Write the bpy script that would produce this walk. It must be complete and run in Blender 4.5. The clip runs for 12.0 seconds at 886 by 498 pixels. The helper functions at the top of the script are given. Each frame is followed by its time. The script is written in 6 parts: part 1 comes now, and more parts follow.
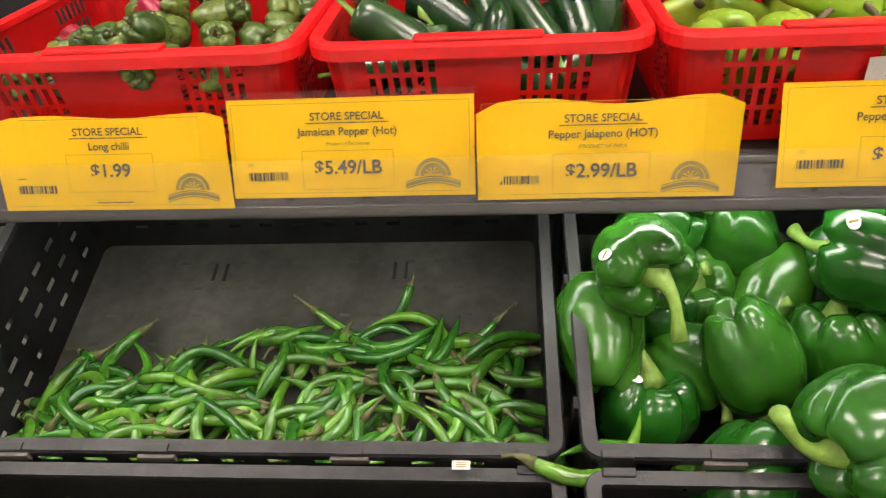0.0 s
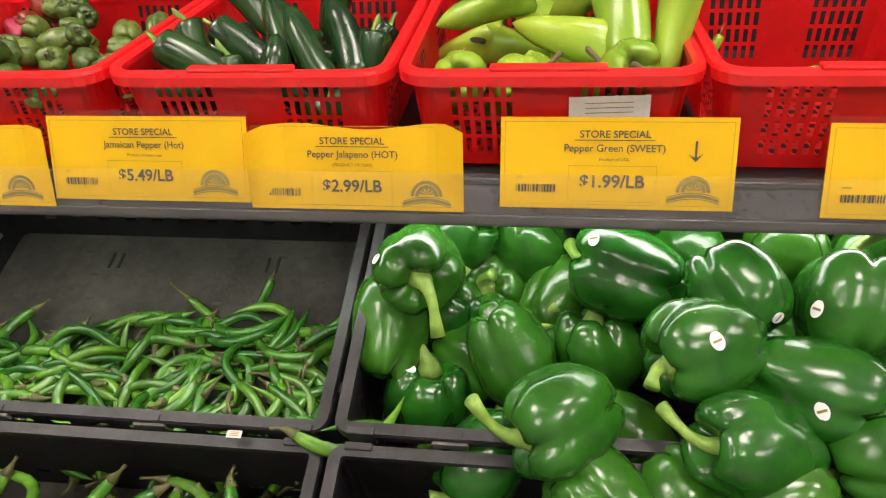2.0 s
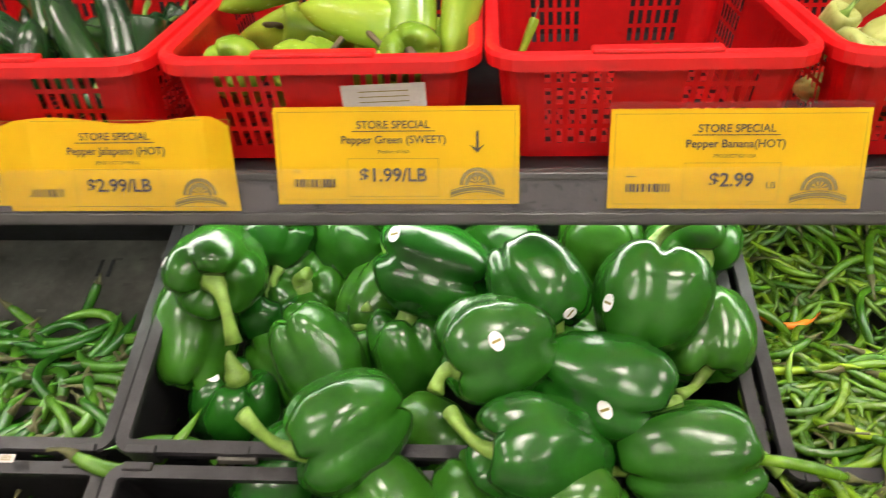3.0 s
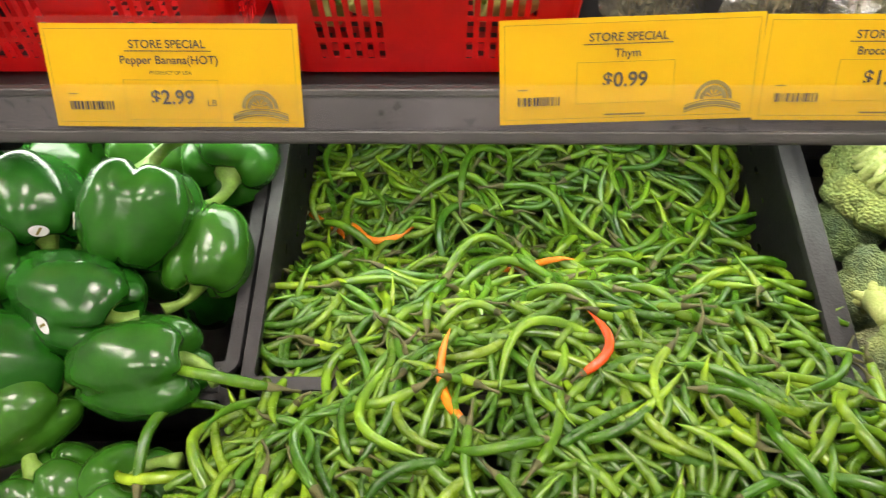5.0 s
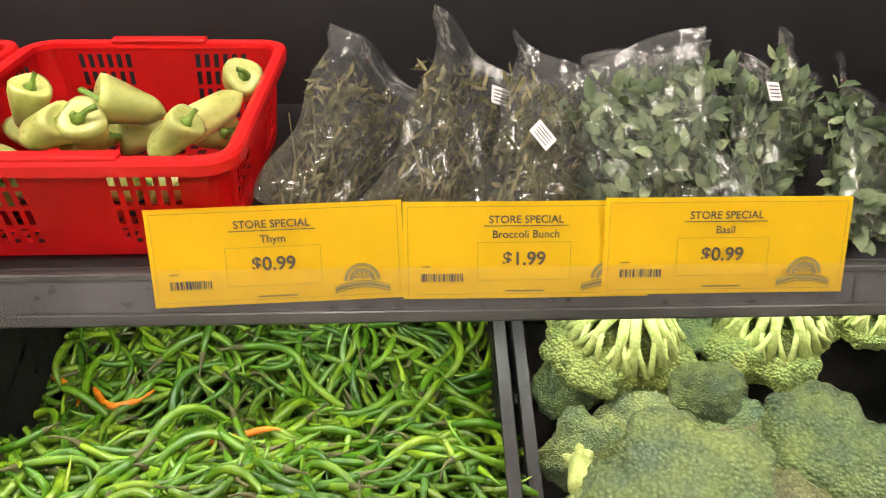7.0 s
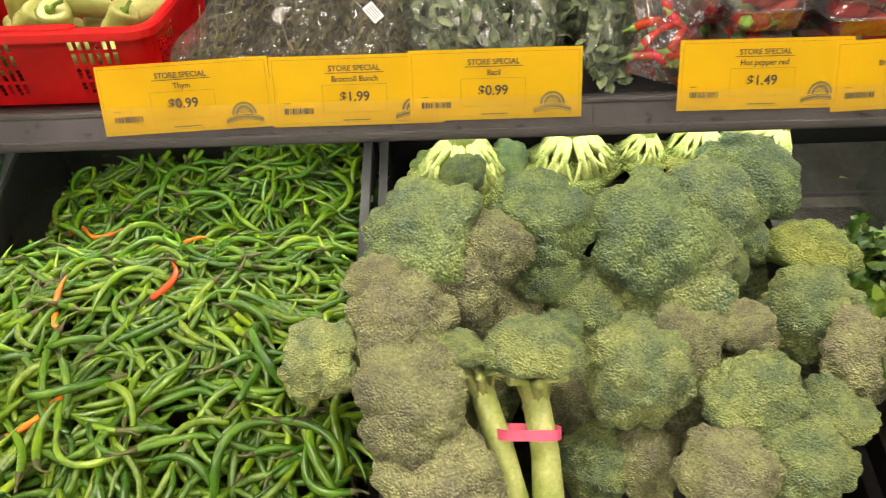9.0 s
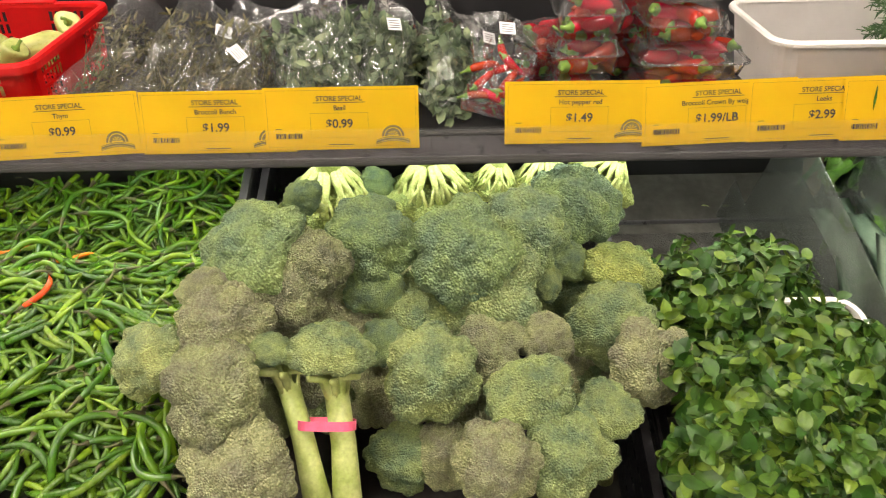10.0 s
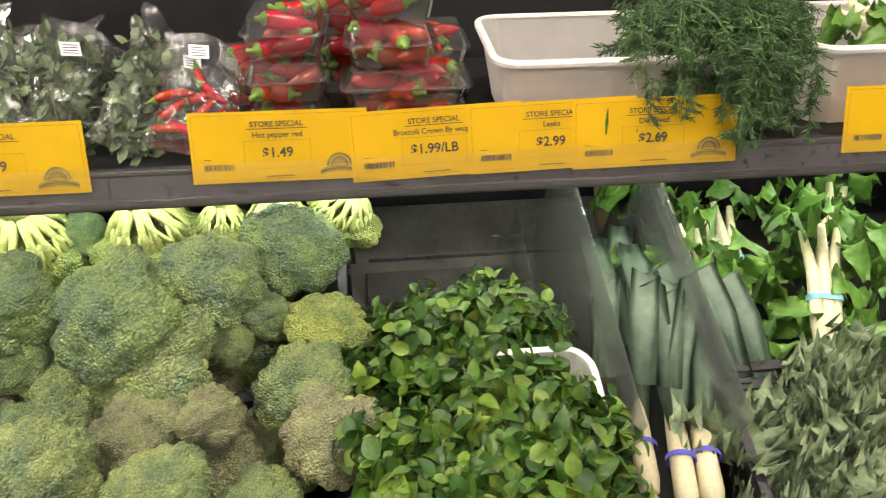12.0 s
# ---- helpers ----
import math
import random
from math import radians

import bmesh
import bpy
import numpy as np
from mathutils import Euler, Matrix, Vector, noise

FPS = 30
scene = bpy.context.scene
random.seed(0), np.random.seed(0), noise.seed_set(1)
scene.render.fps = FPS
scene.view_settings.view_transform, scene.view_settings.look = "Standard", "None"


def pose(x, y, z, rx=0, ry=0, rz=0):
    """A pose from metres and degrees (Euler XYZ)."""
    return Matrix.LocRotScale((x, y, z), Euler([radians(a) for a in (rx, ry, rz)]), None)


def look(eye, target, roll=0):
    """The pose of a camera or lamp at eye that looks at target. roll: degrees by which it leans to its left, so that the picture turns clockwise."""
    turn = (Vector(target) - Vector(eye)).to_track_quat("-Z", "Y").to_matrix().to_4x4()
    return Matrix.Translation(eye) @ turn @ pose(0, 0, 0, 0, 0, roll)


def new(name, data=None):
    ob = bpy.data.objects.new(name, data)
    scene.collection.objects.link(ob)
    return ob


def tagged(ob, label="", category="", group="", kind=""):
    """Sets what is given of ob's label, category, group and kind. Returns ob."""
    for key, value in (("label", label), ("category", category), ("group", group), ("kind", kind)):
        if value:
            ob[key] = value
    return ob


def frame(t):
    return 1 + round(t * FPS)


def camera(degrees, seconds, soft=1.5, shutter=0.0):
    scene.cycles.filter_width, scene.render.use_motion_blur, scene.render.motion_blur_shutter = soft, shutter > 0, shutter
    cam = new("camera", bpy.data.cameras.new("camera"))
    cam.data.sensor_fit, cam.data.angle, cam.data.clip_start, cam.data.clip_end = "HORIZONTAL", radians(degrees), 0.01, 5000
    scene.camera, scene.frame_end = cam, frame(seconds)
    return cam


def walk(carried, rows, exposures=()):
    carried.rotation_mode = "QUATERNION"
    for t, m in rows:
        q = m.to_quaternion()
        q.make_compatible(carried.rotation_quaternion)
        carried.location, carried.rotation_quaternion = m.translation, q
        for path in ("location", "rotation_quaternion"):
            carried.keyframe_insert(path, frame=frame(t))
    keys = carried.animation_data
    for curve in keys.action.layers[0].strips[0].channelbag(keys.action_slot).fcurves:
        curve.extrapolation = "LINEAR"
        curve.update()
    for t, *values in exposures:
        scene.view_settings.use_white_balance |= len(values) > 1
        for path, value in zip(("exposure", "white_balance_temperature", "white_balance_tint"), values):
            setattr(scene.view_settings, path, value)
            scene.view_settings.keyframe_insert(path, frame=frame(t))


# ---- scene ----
cam = camera(64.0, 12.0, soft=1.1, shutter=0.2)
PATH = [
    (0, (0.103, -0.551, 1.423), (-0.063, 1.179, 0.432), -3.4),
    (0.5, (0.172, -0.551, 1.438), (0.03, 1.201, 0.484), -2.1),
    (1, (0.252, -0.566, 1.455), (0.052, 1.165, 0.474), -2.1),
    (1.5, (0.312, -0.582, 1.467), (0.078, 1.142, 0.48), -2.7),
    (2, (0.367, -0.607, 1.465), (0.103, 1.109, 0.472), -2.7),
    (2.5, (0.417, -0.609, 1.462), (0.185, 1.099, 0.447), -2.9),
    (3, (0.515, -0.552, 1.449), (0.392, 1.157, 0.418), -2.0),
    (3.2, (0.551, -0.52, 1.458), (0.489, 1.177, 0.402), -1.1),
    (4.8, (0.936, -0.53, 1.446), (0.85, 1.063, 0.241), -1.3),
    (5, (0.964, -0.537, 1.451), (0.922, 1.03, 0.208), -0.6),
    (5.5, (1.033, -0.544, 1.458), (1.077, 0.973, 0.156), -0.1),
    (6, (1.098, -0.515, 1.448), (1.22, 1.035, 0.19), 0.5),
    (6.5, (1.173, -0.479, 1.484), (1.299, 1.198, 0.401), 0.7),
    (6.7, (1.186, -0.481, 1.501), (1.304, 1.25, 0.507), 0.7),
    (8.3, (1.404, -0.748, 1.513), (1.266, 0.93, 0.432), -0.7),
    (8.5, (1.393, -0.77, 1.498), (1.277, 0.902, 0.408), -1.4),
    (9, (1.418, -0.828, 1.514), (1.415, 0.849, 0.425), -1.8),
    (9.5, (1.53, -0.883, 1.546), (1.554, 0.819, 0.495), -0.2),
    (10, (1.617, -0.921, 1.553), (1.631, 0.795, 0.526), -0.9),
    (10.5, (1.662, -0.935, 1.552), (1.702, 0.784, 0.531), -1.5),
    (11, (1.742, -0.889, 1.525), (1.834, 0.832, 0.511), -1.3),
    (11.5, (1.84, -0.823, 1.521), (1.984, 0.897, 0.51), -0.6),
    (12, (1.939, -0.807, 1.526), (2.102, 0.92, 0.531), -0.6),
]
walk(cam, [(t, look(eye, target, roll)) for t, eye, target, roll in PATH],
     exposures=[(0, 0.12, 6500, 10), (1.5, 0.0, 6500, 10), (6.7, 0.0, 6500, 10), (8.5, -0.08, 6950, 10), (9.2, -0.08, 6850, 10), (10.5, 0.0, 6500, 10), (12, 0.0, 6500, 10)])


# ---------- world, exposure and lamps ----------
world = bpy.data.worlds.new("world")
scene.world = world
world.use_nodes = True
world.node_tree.nodes["Background"].inputs[0].default_value = (0.9, 0.95, 1.0, 1)
world.node_tree.nodes["Background"].inputs[1].default_value = 0.05


# ---------- materials ----------
def surf(name, color, rough=0.5, metal=0.0, var=0.15, scale=40.0, second=None, bump=0.0, bump_scale=200.0,
         spec=0.5, coat=0.0, coords="Object", island=0.0, voronoi=0.0, vscale=300.0, sss=0.0, per_object=0.0, gloss_var=0.1):
    m = bpy.data.materials.new(name)
    m.use_nodes = True
    nt = m.node_tree
    N, L = nt.nodes, nt.links
    b = N["Principled BSDF"]
    tc = N.new("ShaderNodeTexCoord")
    n1 = N.new("ShaderNodeTexNoise")
    n1.inputs["Scale"].default_value, n1.inputs["Detail"].default_value = scale, 5
    L.new(tc.outputs[coords], n1.inputs["Vector"])
    n2 = N.new("ShaderNodeTexNoise")
    n2.inputs["Scale"].default_value, n2.inputs["Detail"].default_value = scale * 6.3, 3
    L.new(tc.outputs[coords], n2.inputs["Vector"])
    ramp = N.new("ShaderNodeMix")
    ramp.data_type = "RGBA"
    a = [c * (1 - var) for c in color]
    z = second if second else [min(1, c * (1 + var)) for c in color]
    ramp.inputs["A"].default_value, ramp.inputs["B"].default_value = (*a, 1), (*z, 1)
    st = N.new("ShaderNodeMapRange")
    st.inputs["From Min"].default_value, st.inputs["From Max"].default_value = 0.33, 0.67
    L.new(n1.outputs["Fac"], st.inputs["Value"])
    L.new(st.outputs["Result"], ramp.inputs["Factor"])
    fine = N.new("ShaderNodeMix")
    fine.data_type, fine.blend_type = "RGBA", "OVERLAY"
    fine.inputs["Factor"].default_value = min(1, var * 1.4)
    L.new(ramp.outputs["Result"], fine.inputs["A"])
    L.new(n2.outputs["Fac"], fine.inputs["B"])
    out = fine.outputs["Result"]
    if per_object or island:
        hsv = N.new("ShaderNodeHueSaturation")
        src = N.new("ShaderNodeObjectInfo").outputs["Random"] if per_object else N.new("ShaderNodeNewGeometry").outputs["Random Per Island"]
        amount = per_object or island
        mr = N.new("ShaderNodeMapRange")
        mr.inputs["To Min"].default_value, mr.inputs["To Max"].default_value = 1 - amount, 1 + amount
        L.new(src, mr.inputs["Value"])
        L.new(mr.outputs["Result"], hsv.inputs["Value"])
        mh = N.new("ShaderNodeMapRange")
        mh.inputs["To Min"].default_value, mh.inputs["To Max"].default_value = 0.5 + amount * 0.06, 0.5 - amount * 0.07
        L.new(src, mh.inputs["Value"])
        L.new(mh.outputs["Result"], hsv.inputs["Hue"])
        L.new(out, hsv.inputs["Color"])
        out = hsv.outputs["Color"]
    L.new(out, b.inputs["Base Color"])
    rr = N.new("ShaderNodeMapRange")
    rr.inputs["To Min"].default_value, rr.inputs["To Max"].default_value = max(0.03, rough - gloss_var), min(1, rough + gloss_var)
    L.new(n2.outputs["Fac"], rr.inputs["Value"])
    L.new(rr.outputs["Result"], b.inputs["Roughness"])
    b.inputs["Metallic"].default_value = metal
    b.inputs["Specular IOR Level"].default_value = spec
    b.inputs["Coat Weight"].default_value = coat
    b.inputs["Coat Roughness"].default_value = 0.08
    if sss:
        b.inputs["Subsurface Weight"].default_value = sss
        b.inputs["Subsurface Radius"].default_value = (0.004, 0.006, 0.002)
    if bump or voronoi:
        bp = N.new("ShaderNodeBump")
        bp.inputs["Strength"].default_value = max(bump, voronoi)
        if voronoi:
            v = N.new("ShaderNodeTexVoronoi")
            v.inputs["Scale"].default_value = vscale
            L.new(tc.outputs[coords], v.inputs["Vector"])
            L.new(v.outputs["Distance"], bp.inputs["Height"])
            bp.inputs["Distance"].default_value = -0.02
            dk = N.new("ShaderNodeMix")
            dk.data_type, dk.blend_type = "RGBA", "MULTIPLY"
            L.new(out, dk.inputs["A"])
            vr = N.new("ShaderNodeMapRange")
            vr.inputs["From Max"].default_value, vr.inputs["To Min"].default_value, vr.inputs["To Max"].default_value = 0.75, 1.24, 0.60
            L.new(v.outputs["Distance"], vr.inputs["Value"])
            L.new(vr.outputs["Result"], dk.inputs["B"])
            dk.inputs["Factor"].default_value = 0.7
            L.new(dk.outputs["Result"], b.inputs["Base Color"])
        else:
            n3 = N.new("ShaderNodeTexNoise")
            n3.inputs["Scale"].default_value, n3.inputs["Detail"].default_value = bump_scale, 4
            L.new(tc.outputs[coords], n3.inputs["Vector"])
            L.new(n3.outputs["Fac"], bp.inputs["Height"])
            bp.inputs["Distance"].default_value = 0.002
        L.new(bp.outputs["Normal"], b.inputs["Normal"])
    return m


def glow(name, color, strength):
    m = bpy.data.materials.new(name)
    m.use_nodes = True
    nt = m.node_tree
    e = nt.nodes.new("ShaderNodeEmission")
    e.inputs[0].default_value, e.inputs[1].default_value = (*color, 1), strength
    nt.links.new(e.outputs[0], nt.nodes["Material Output"].inputs[0])
    return m


def clear(name, tint=(1, 1, 1), gloss=1.0, haze=0.06, rough=0.06, bump=0.3, bump_scale=60.0, milk=(0.75, 0.78, 0.78)):
    """Thin clear plastic: transparent, with a little milky haze and a Fresnel gloss."""
    m = bpy.data.materials.new(name)
    m.use_nodes = True
    N, L = m.node_tree.nodes, m.node_tree.links
    tr, gl, df = N.new("ShaderNodeBsdfTransparent"), N.new("ShaderNodeBsdfGlossy"), N.new("ShaderNodeBsdfDiffuse")
    tr.inputs[0].default_value = (*tint, 1)
    df.inputs[0].default_value = (*milk, 1)
    gl.inputs["Roughness"].default_value = rough
    tc, n, bp = N.new("ShaderNodeTexCoord"), N.new("ShaderNodeTexNoise"), N.new("ShaderNodeBump")
    n.inputs["Scale"].default_value, n.inputs["Detail"].default_value = bump_scale, 3
    bp.inputs["Strength"].default_value, bp.inputs["Distance"].default_value = bump, 0.004
    L.new(tc.outputs["Object"], n.inputs["Vector"])
    L.new(n.outputs["Fac"], bp.inputs["Height"])
    L.new(bp.outputs["Normal"], gl.inputs["Normal"])
    fr = N.new("ShaderNodeFresnel")
    fr.inputs["IOR"].default_value = 1.5
    L.new(bp.outputs["Normal"], fr.inputs["Normal"])
    sc = N.new("ShaderNodeMath")
    sc.operation = "MULTIPLY"
    sc.inputs[1].default_value = gloss
    L.new(fr.outputs[0], sc.inputs[0])
    m1, m2 = N.new("ShaderNodeMixShader"), N.new("ShaderNodeMixShader")
    m1.inputs[0].default_value = haze
    L.new(tr.outputs[0], m1.inputs[1])
    L.new(df.outputs[0], m1.inputs[2])
    L.new(sc.outputs[0], m2.inputs[0])
    L.new(m1.outputs[0], m2.inputs[1])
    L.new(gl.outputs[0], m2.inputs[2])
    L.new(m2.outputs[0], N["Material Output"].inputs[0])
    return m


M_CRATE = surf("black_crate_plastic", (0.024, 0.023, 0.025), 0.40, var=0.35, scale=14, bump=0.25, bump_scale=350, spec=0.3)
M_CRATEBASE = surf("dusty_black_crate_base", (0.095, 0.090, 0.078), 0.6, var=0.35, scale=9, bump=0.3, bump_scale=160, spec=0.35)
M_DARK = surf("dark_steel_case", (0.009, 0.009, 0.010), 0.5, var=0.3, scale=6, bump=0.1, bump_scale=90)
M_MAT = surf("black_ribbed_mat", (0.085, 0.080, 0.072), 0.6, var=0.25, scale=30, voronoi=0.5, vscale=420)
M_RED = surf("red_basket_plastic", (0.70, 0.010, 0.012), 0.33, var=0.10, scale=18, bump=0.08, bump_scale=220, spec=0.5)
M_STRIP = surf("grey_shelf_strip", (0.065, 0.060, 0.068), 0.30, var=0.3, scale=12, bump=0.1, bump_scale=120, spec=0.6)
M_STRIPDARK = surf("dark_shelf_trim", (0.035, 0.033, 0.033), 0.35, var=0.3, scale=12, spec=0.6)
M_YELLOW = surf("yellow_sign_paper", (0.90, 0.61, 0.012), 0.6, var=0.04, scale=9, bump=0.12, bump_scale=25, spec=0.3)
M_INK = surf("dark_print", (0.06, 0.05, 0.035), 0.7, var=0.1)
M_FAINT = surf("faint_print", (0.40, 0.28, 0.03), 0.7, var=0.1)
M_OLIVE = surf("olive_emblem_print", (0.22, 0.17, 0.035), 0.7, var=0.1)
M_HOLDER = clear("clear_sign_holder", gloss=0.30, haze=0.012, rough=0.12, bump=0.1, bump_scale=30)
M_WHITE = surf("white_label_paper", (0.78, 0.79, 0.80), 0.5, var=0.05)
M_PEPPER = surf("green_pepper_skin", (0.013, 0.072, 0.006), 0.23, var=0.04, scale=2.5, second=(0.024, 0.118, 0.009), bump=0.35, bump_scale=5, spec=0.5, per_object=0.22, gloss_var=0.05, sss=0.0)
M_PSTEM = surf("pepper_stem_green", (0.17, 0.29, 0.045), 0.5, var=0.2, scale=8, bump=0.3, bump_scale=40)
M_CHILI = surf("green_chili_skin", (0.022, 0.095, 0.009), 0.22, var=0.2, scale=25, second=(0.065, 0.205, 0.018), per_object=0.35, spec=0.5, bump=0.12, bump_scale=90)
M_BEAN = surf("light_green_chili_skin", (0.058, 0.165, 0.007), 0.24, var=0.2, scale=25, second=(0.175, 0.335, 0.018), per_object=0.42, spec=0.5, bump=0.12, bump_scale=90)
# darker copy of the chili skin: shade in the heap's gaps, put into the colour
M_BEANSHADE = surf("shaded_light_green_chili_heap", (0.048, 0.128, 0.006), 0.28, var=0.2, scale=25, second=(0.105, 0.22, 0.012), island=0.4, spec=0.5)
M_ORANGE = surf("orange_chili_skin", (0.80, 0.22, 0.012), 0.3, var=0.2, scale=30)
M_SCARLET = surf("scarlet_chili_skin", (0.72, 0.075, 0.010), 0.25, var=0.2, scale=20)
M_REDC = surf("red_chili_skin", (0.44, 0.018, 0.009), 0.2, var=0.3, scale=20, per_object=0.2, spec=0.6)
M_CSTEM = surf("chili_stem", (0.085, 0.085, 0.028), 0.6, var=0.35, scale=80)
M_BROC = surf("broccoli_florets", (0.252, 0.355, 0.187), 0.8, var=0.22, scale=3.5, second=(0.426, 0.503, 0.187), voronoi=0.66, vscale=44, per_object=0.18, spec=0.2)
M_BROCDARK = surf("purplish_broccoli_florets", (0.303, 0.310, 0.200), 0.85, var=0.2, scale=3.5, second=(0.393, 0.426, 0.200), voronoi=0.66, vscale=44, per_object=0.12, spec=0.2)
M_BROCBLUE = surf("blue_green_broccoli_florets", (0.212, 0.316, 0.193), 0.8, var=0.22, scale=3.5, second=(0.323, 0.433, 0.161), voronoi=0.66, vscale=44, per_object=0.12, spec=0.2)
M_BROCYEL = surf("yellowing_broccoli_florets", (0.302, 0.414, 0.140), 0.8, var=0.2, scale=3.5, second=(0.482, 0.538, 0.151), voronoi=0.66, vscale=44, per_object=0.1, spec=0.2)
M_BSTEM = surf("broccoli_stem", (0.42, 0.52, 0.12), 0.5, var=0.25, scale=40, second=(0.55, 0.60, 0.24), bump=0.2, bump_scale=150)
M_BAND = surf("pink_rubber_band", (0.80, 0.12, 0.22), 0.5, var=0.1, scale=60)


# ---------- mesh helpers ----------
def from_data(verts, faces, smooth=True):
    me = bpy.data.meshes.new("m")
    me.from_pydata([tuple(v) for v in verts], [], faces)
    me.validate()
    me.update()
    if smooth:
        me.shade_smooth()
    return me


def to_mesh(bm, smooth=False):
    me = bpy.data.meshes.new("m")
    bm.normal_update()
    bm.to_mesh(me)
    bm.free()
    if smooth:
        me.shade_smooth()
    return me


def part(name, shape, material, parent=None, label="", m=None, kind="", smooth=False):
    """Links a bmesh or a mesh as one mesh object, under its thing."""
    me = to_mesh(shape, smooth) if isinstance(shape, bmesh.types.BMesh) else shape
    if material is not None and not me.materials:
        me.materials.append(material)
    me.name = name
    ob = new(name, me)
    if parent is not None:
        ob.parent = parent
    if m is not None:
        ob.matrix_basis = m
    if label or kind:
        tagged(ob, label=label, kind=kind)
    return ob


def empty(name, m, label, category, group="", kind=""):
    ob = new(name)
    ob.empty_display_size = 0.02
    ob.matrix_basis = m
    return tagged(ob, label, category, group, kind)


def box(bm, x0, x1, y0, y1, z0, z1, bevel=0.0):
    r = bmesh.ops.create_cube(bm, size=1.0)
    for v in r["verts"]:
        v.co = Vector(((x0 + x1) / 2 + v.co.x * (x1 - x0), (y0 + y1) / 2 + v.co.y * (y1 - y0), (z0 + z1) / 2 + v.co.z * (z1 - z0)))
    if bevel:
        bmesh.ops.bevel(bm, geom=list({e for v in r["verts"] for e in v.link_edges}), offset=bevel, segments=2, affect="EDGES", profile=0.5)
    return bm


def slab(x0, x1, y0, y1, z0, z1, bevel=0.0):
    return box(bmesh.new(), x0, x1, y0, y1, z0, z1, bevel)


def tube(points, radii, n=8, cap=True, flat=1.0):
    """A tube along points; flat squeezes it across. Returns verts, faces."""
    pts = [Vector(p) for p in points]
    verts, faces = [], []
    ref = Vector((0.13, 0.31, 0.94))
    for i, p in enumerate(pts):
        d = (pts[min(i + 1, len(pts) - 1)] - pts[max(i - 1, 0)]).normalized()
        s = d.cross(ref)
        if s.length < 0.05:
            s = d.cross(Vector((1, 0, 0)))
        s.normalize()
        u = s.cross(d)
        for k in range(n):
            a = 2 * math.pi * k / n
            verts.append(p + radii[i] * (math.cos(a) * s + flat * math.sin(a) * u))
    for i in range(len(pts) - 1):
        for k in range(n):
            k2 = (k + 1) % n
            faces.append((i * n + k, i * n + k2, (i + 1) * n + k2, (i + 1) * n + k))
    if cap:
        faces.append(tuple(range(n))[::-1])
        faces.append(tuple((len(pts) - 1) * n + k for k in range(n)))
    return verts, faces


def join(pieces):
    verts, faces = [], []
    for v, f in pieces:
        o = len(verts)
        verts += list(v)
        faces += [tuple(i + o for i in q) for q in f]
    return verts, faces


def ring(w, d, r, cuts_w=(), cuts_d=(), n=5):
    """Points round a rounded rectangle from the front's left end: (x, y, side, place along the side); corners have side -1."""
    r = max(r, 1e-4)
    out = []
    spans = ((w, cuts_w, (0, -d / 2), (1, 0)), (d, cuts_d, (w / 2, 0), (0, 1)), (w, cuts_w, (0, d / 2), (-1, 0)), (d, cuts_d, (-w / 2, 0), (0, -1)))
    for side, (length, cuts, c, t) in enumerate(spans):
        h = length / 2 - r
        for s in sorted({-h, h, *[q for q in cuts if -h < q < h]}):
            out.append((c[0] + t[0] * s, c[1] + t[1] * s, side, s))
        nrm = (t[1], -t[0])
        cx, cy = c[0] + t[0] * h - nrm[0] * r, c[1] + t[1] * h - nrm[1] * r
        for k in range(1, n):
            a = math.pi / 2 * k / n
            out.append((cx + r * (nrm[0] * math.cos(a) + t[0] * math.sin(a)), cy + r * (nrm[1] * math.cos(a) + t[1] * math.sin(a)), -1, 0))
    return out


def shell(w, d, h, r, taper, holes, thick, sides_with_holes=(0, 1, 2, 3), wave=0.0):
    """An open-topped wall round a rounded rectangle, wider at the top, with real slots. holes: (side, s0, s1, v0, v1) in metres."""
    bm = bmesh.new()
    cw = {q for x in holes if x[0] in (0, 2) for q in x[1:3]}
    cd = {q for x in holes if x[0] in (1, 3) for q in x[1:3]}
    rg = ring(w, d, r, cw, cd)
    vs = sorted({0.0, h, *[q for x in holes for q in x[3:5]]})
    rows = []
    for v in vs:
        k = 1 - taper * (1 - v / h)
        rows.append([bm.verts.new((p[0] * k, p[1] * k, v)) for p in rg])
    by = {}
    for x in holes:
        by.setdefault(x[0], []).append(x)
    n = len(rg)
    for j in range(len(vs) - 1):
        vm = (vs[j] + vs[j + 1]) / 2
        for i in range(n):
            a, b = rg[i], rg[(i + 1) % n]
            if a[2] >= 0 and a[2] == b[2]:
                sm = (a[3] + b[3]) / 2
                if any(x[1] < sm < x[2] and x[3] < vm < x[4] for x in by.get(a[2], ())):
                    continue
            bm.faces.new((rows[j][i], rows[j][(i + 1) % n], rows[j + 1][(i + 1) % n], rows[j + 1][i]))
    bmesh.ops.solidify(bm, geom=bm.faces[:], thickness=thick)
    return bm


def sweep_ring(w, d, r, profile, n=5):
    """A closed profile of (out, z) swept round a rounded rectangle."""
    bm = bmesh.new()
    loops = []
    for o, z in profile:
        loops.append([bm.verts.new((p[0], p[1], z)) for p in ring(w + 2 * o, d + 2 * o, max(r + o, 0.001), n=n)])
    m = len(loops[0])
    for a in range(len(loops)):
        b = (a + 1) % len(loops)
        for i in range(m):
            bm.faces.new((loops[a][i], loops[a][(i + 1) % m], loops[b][(i + 1) % m], loops[b][i]))
    bmesh.ops.recalc_face_normals(bm, faces=bm.faces[:])
    return bm


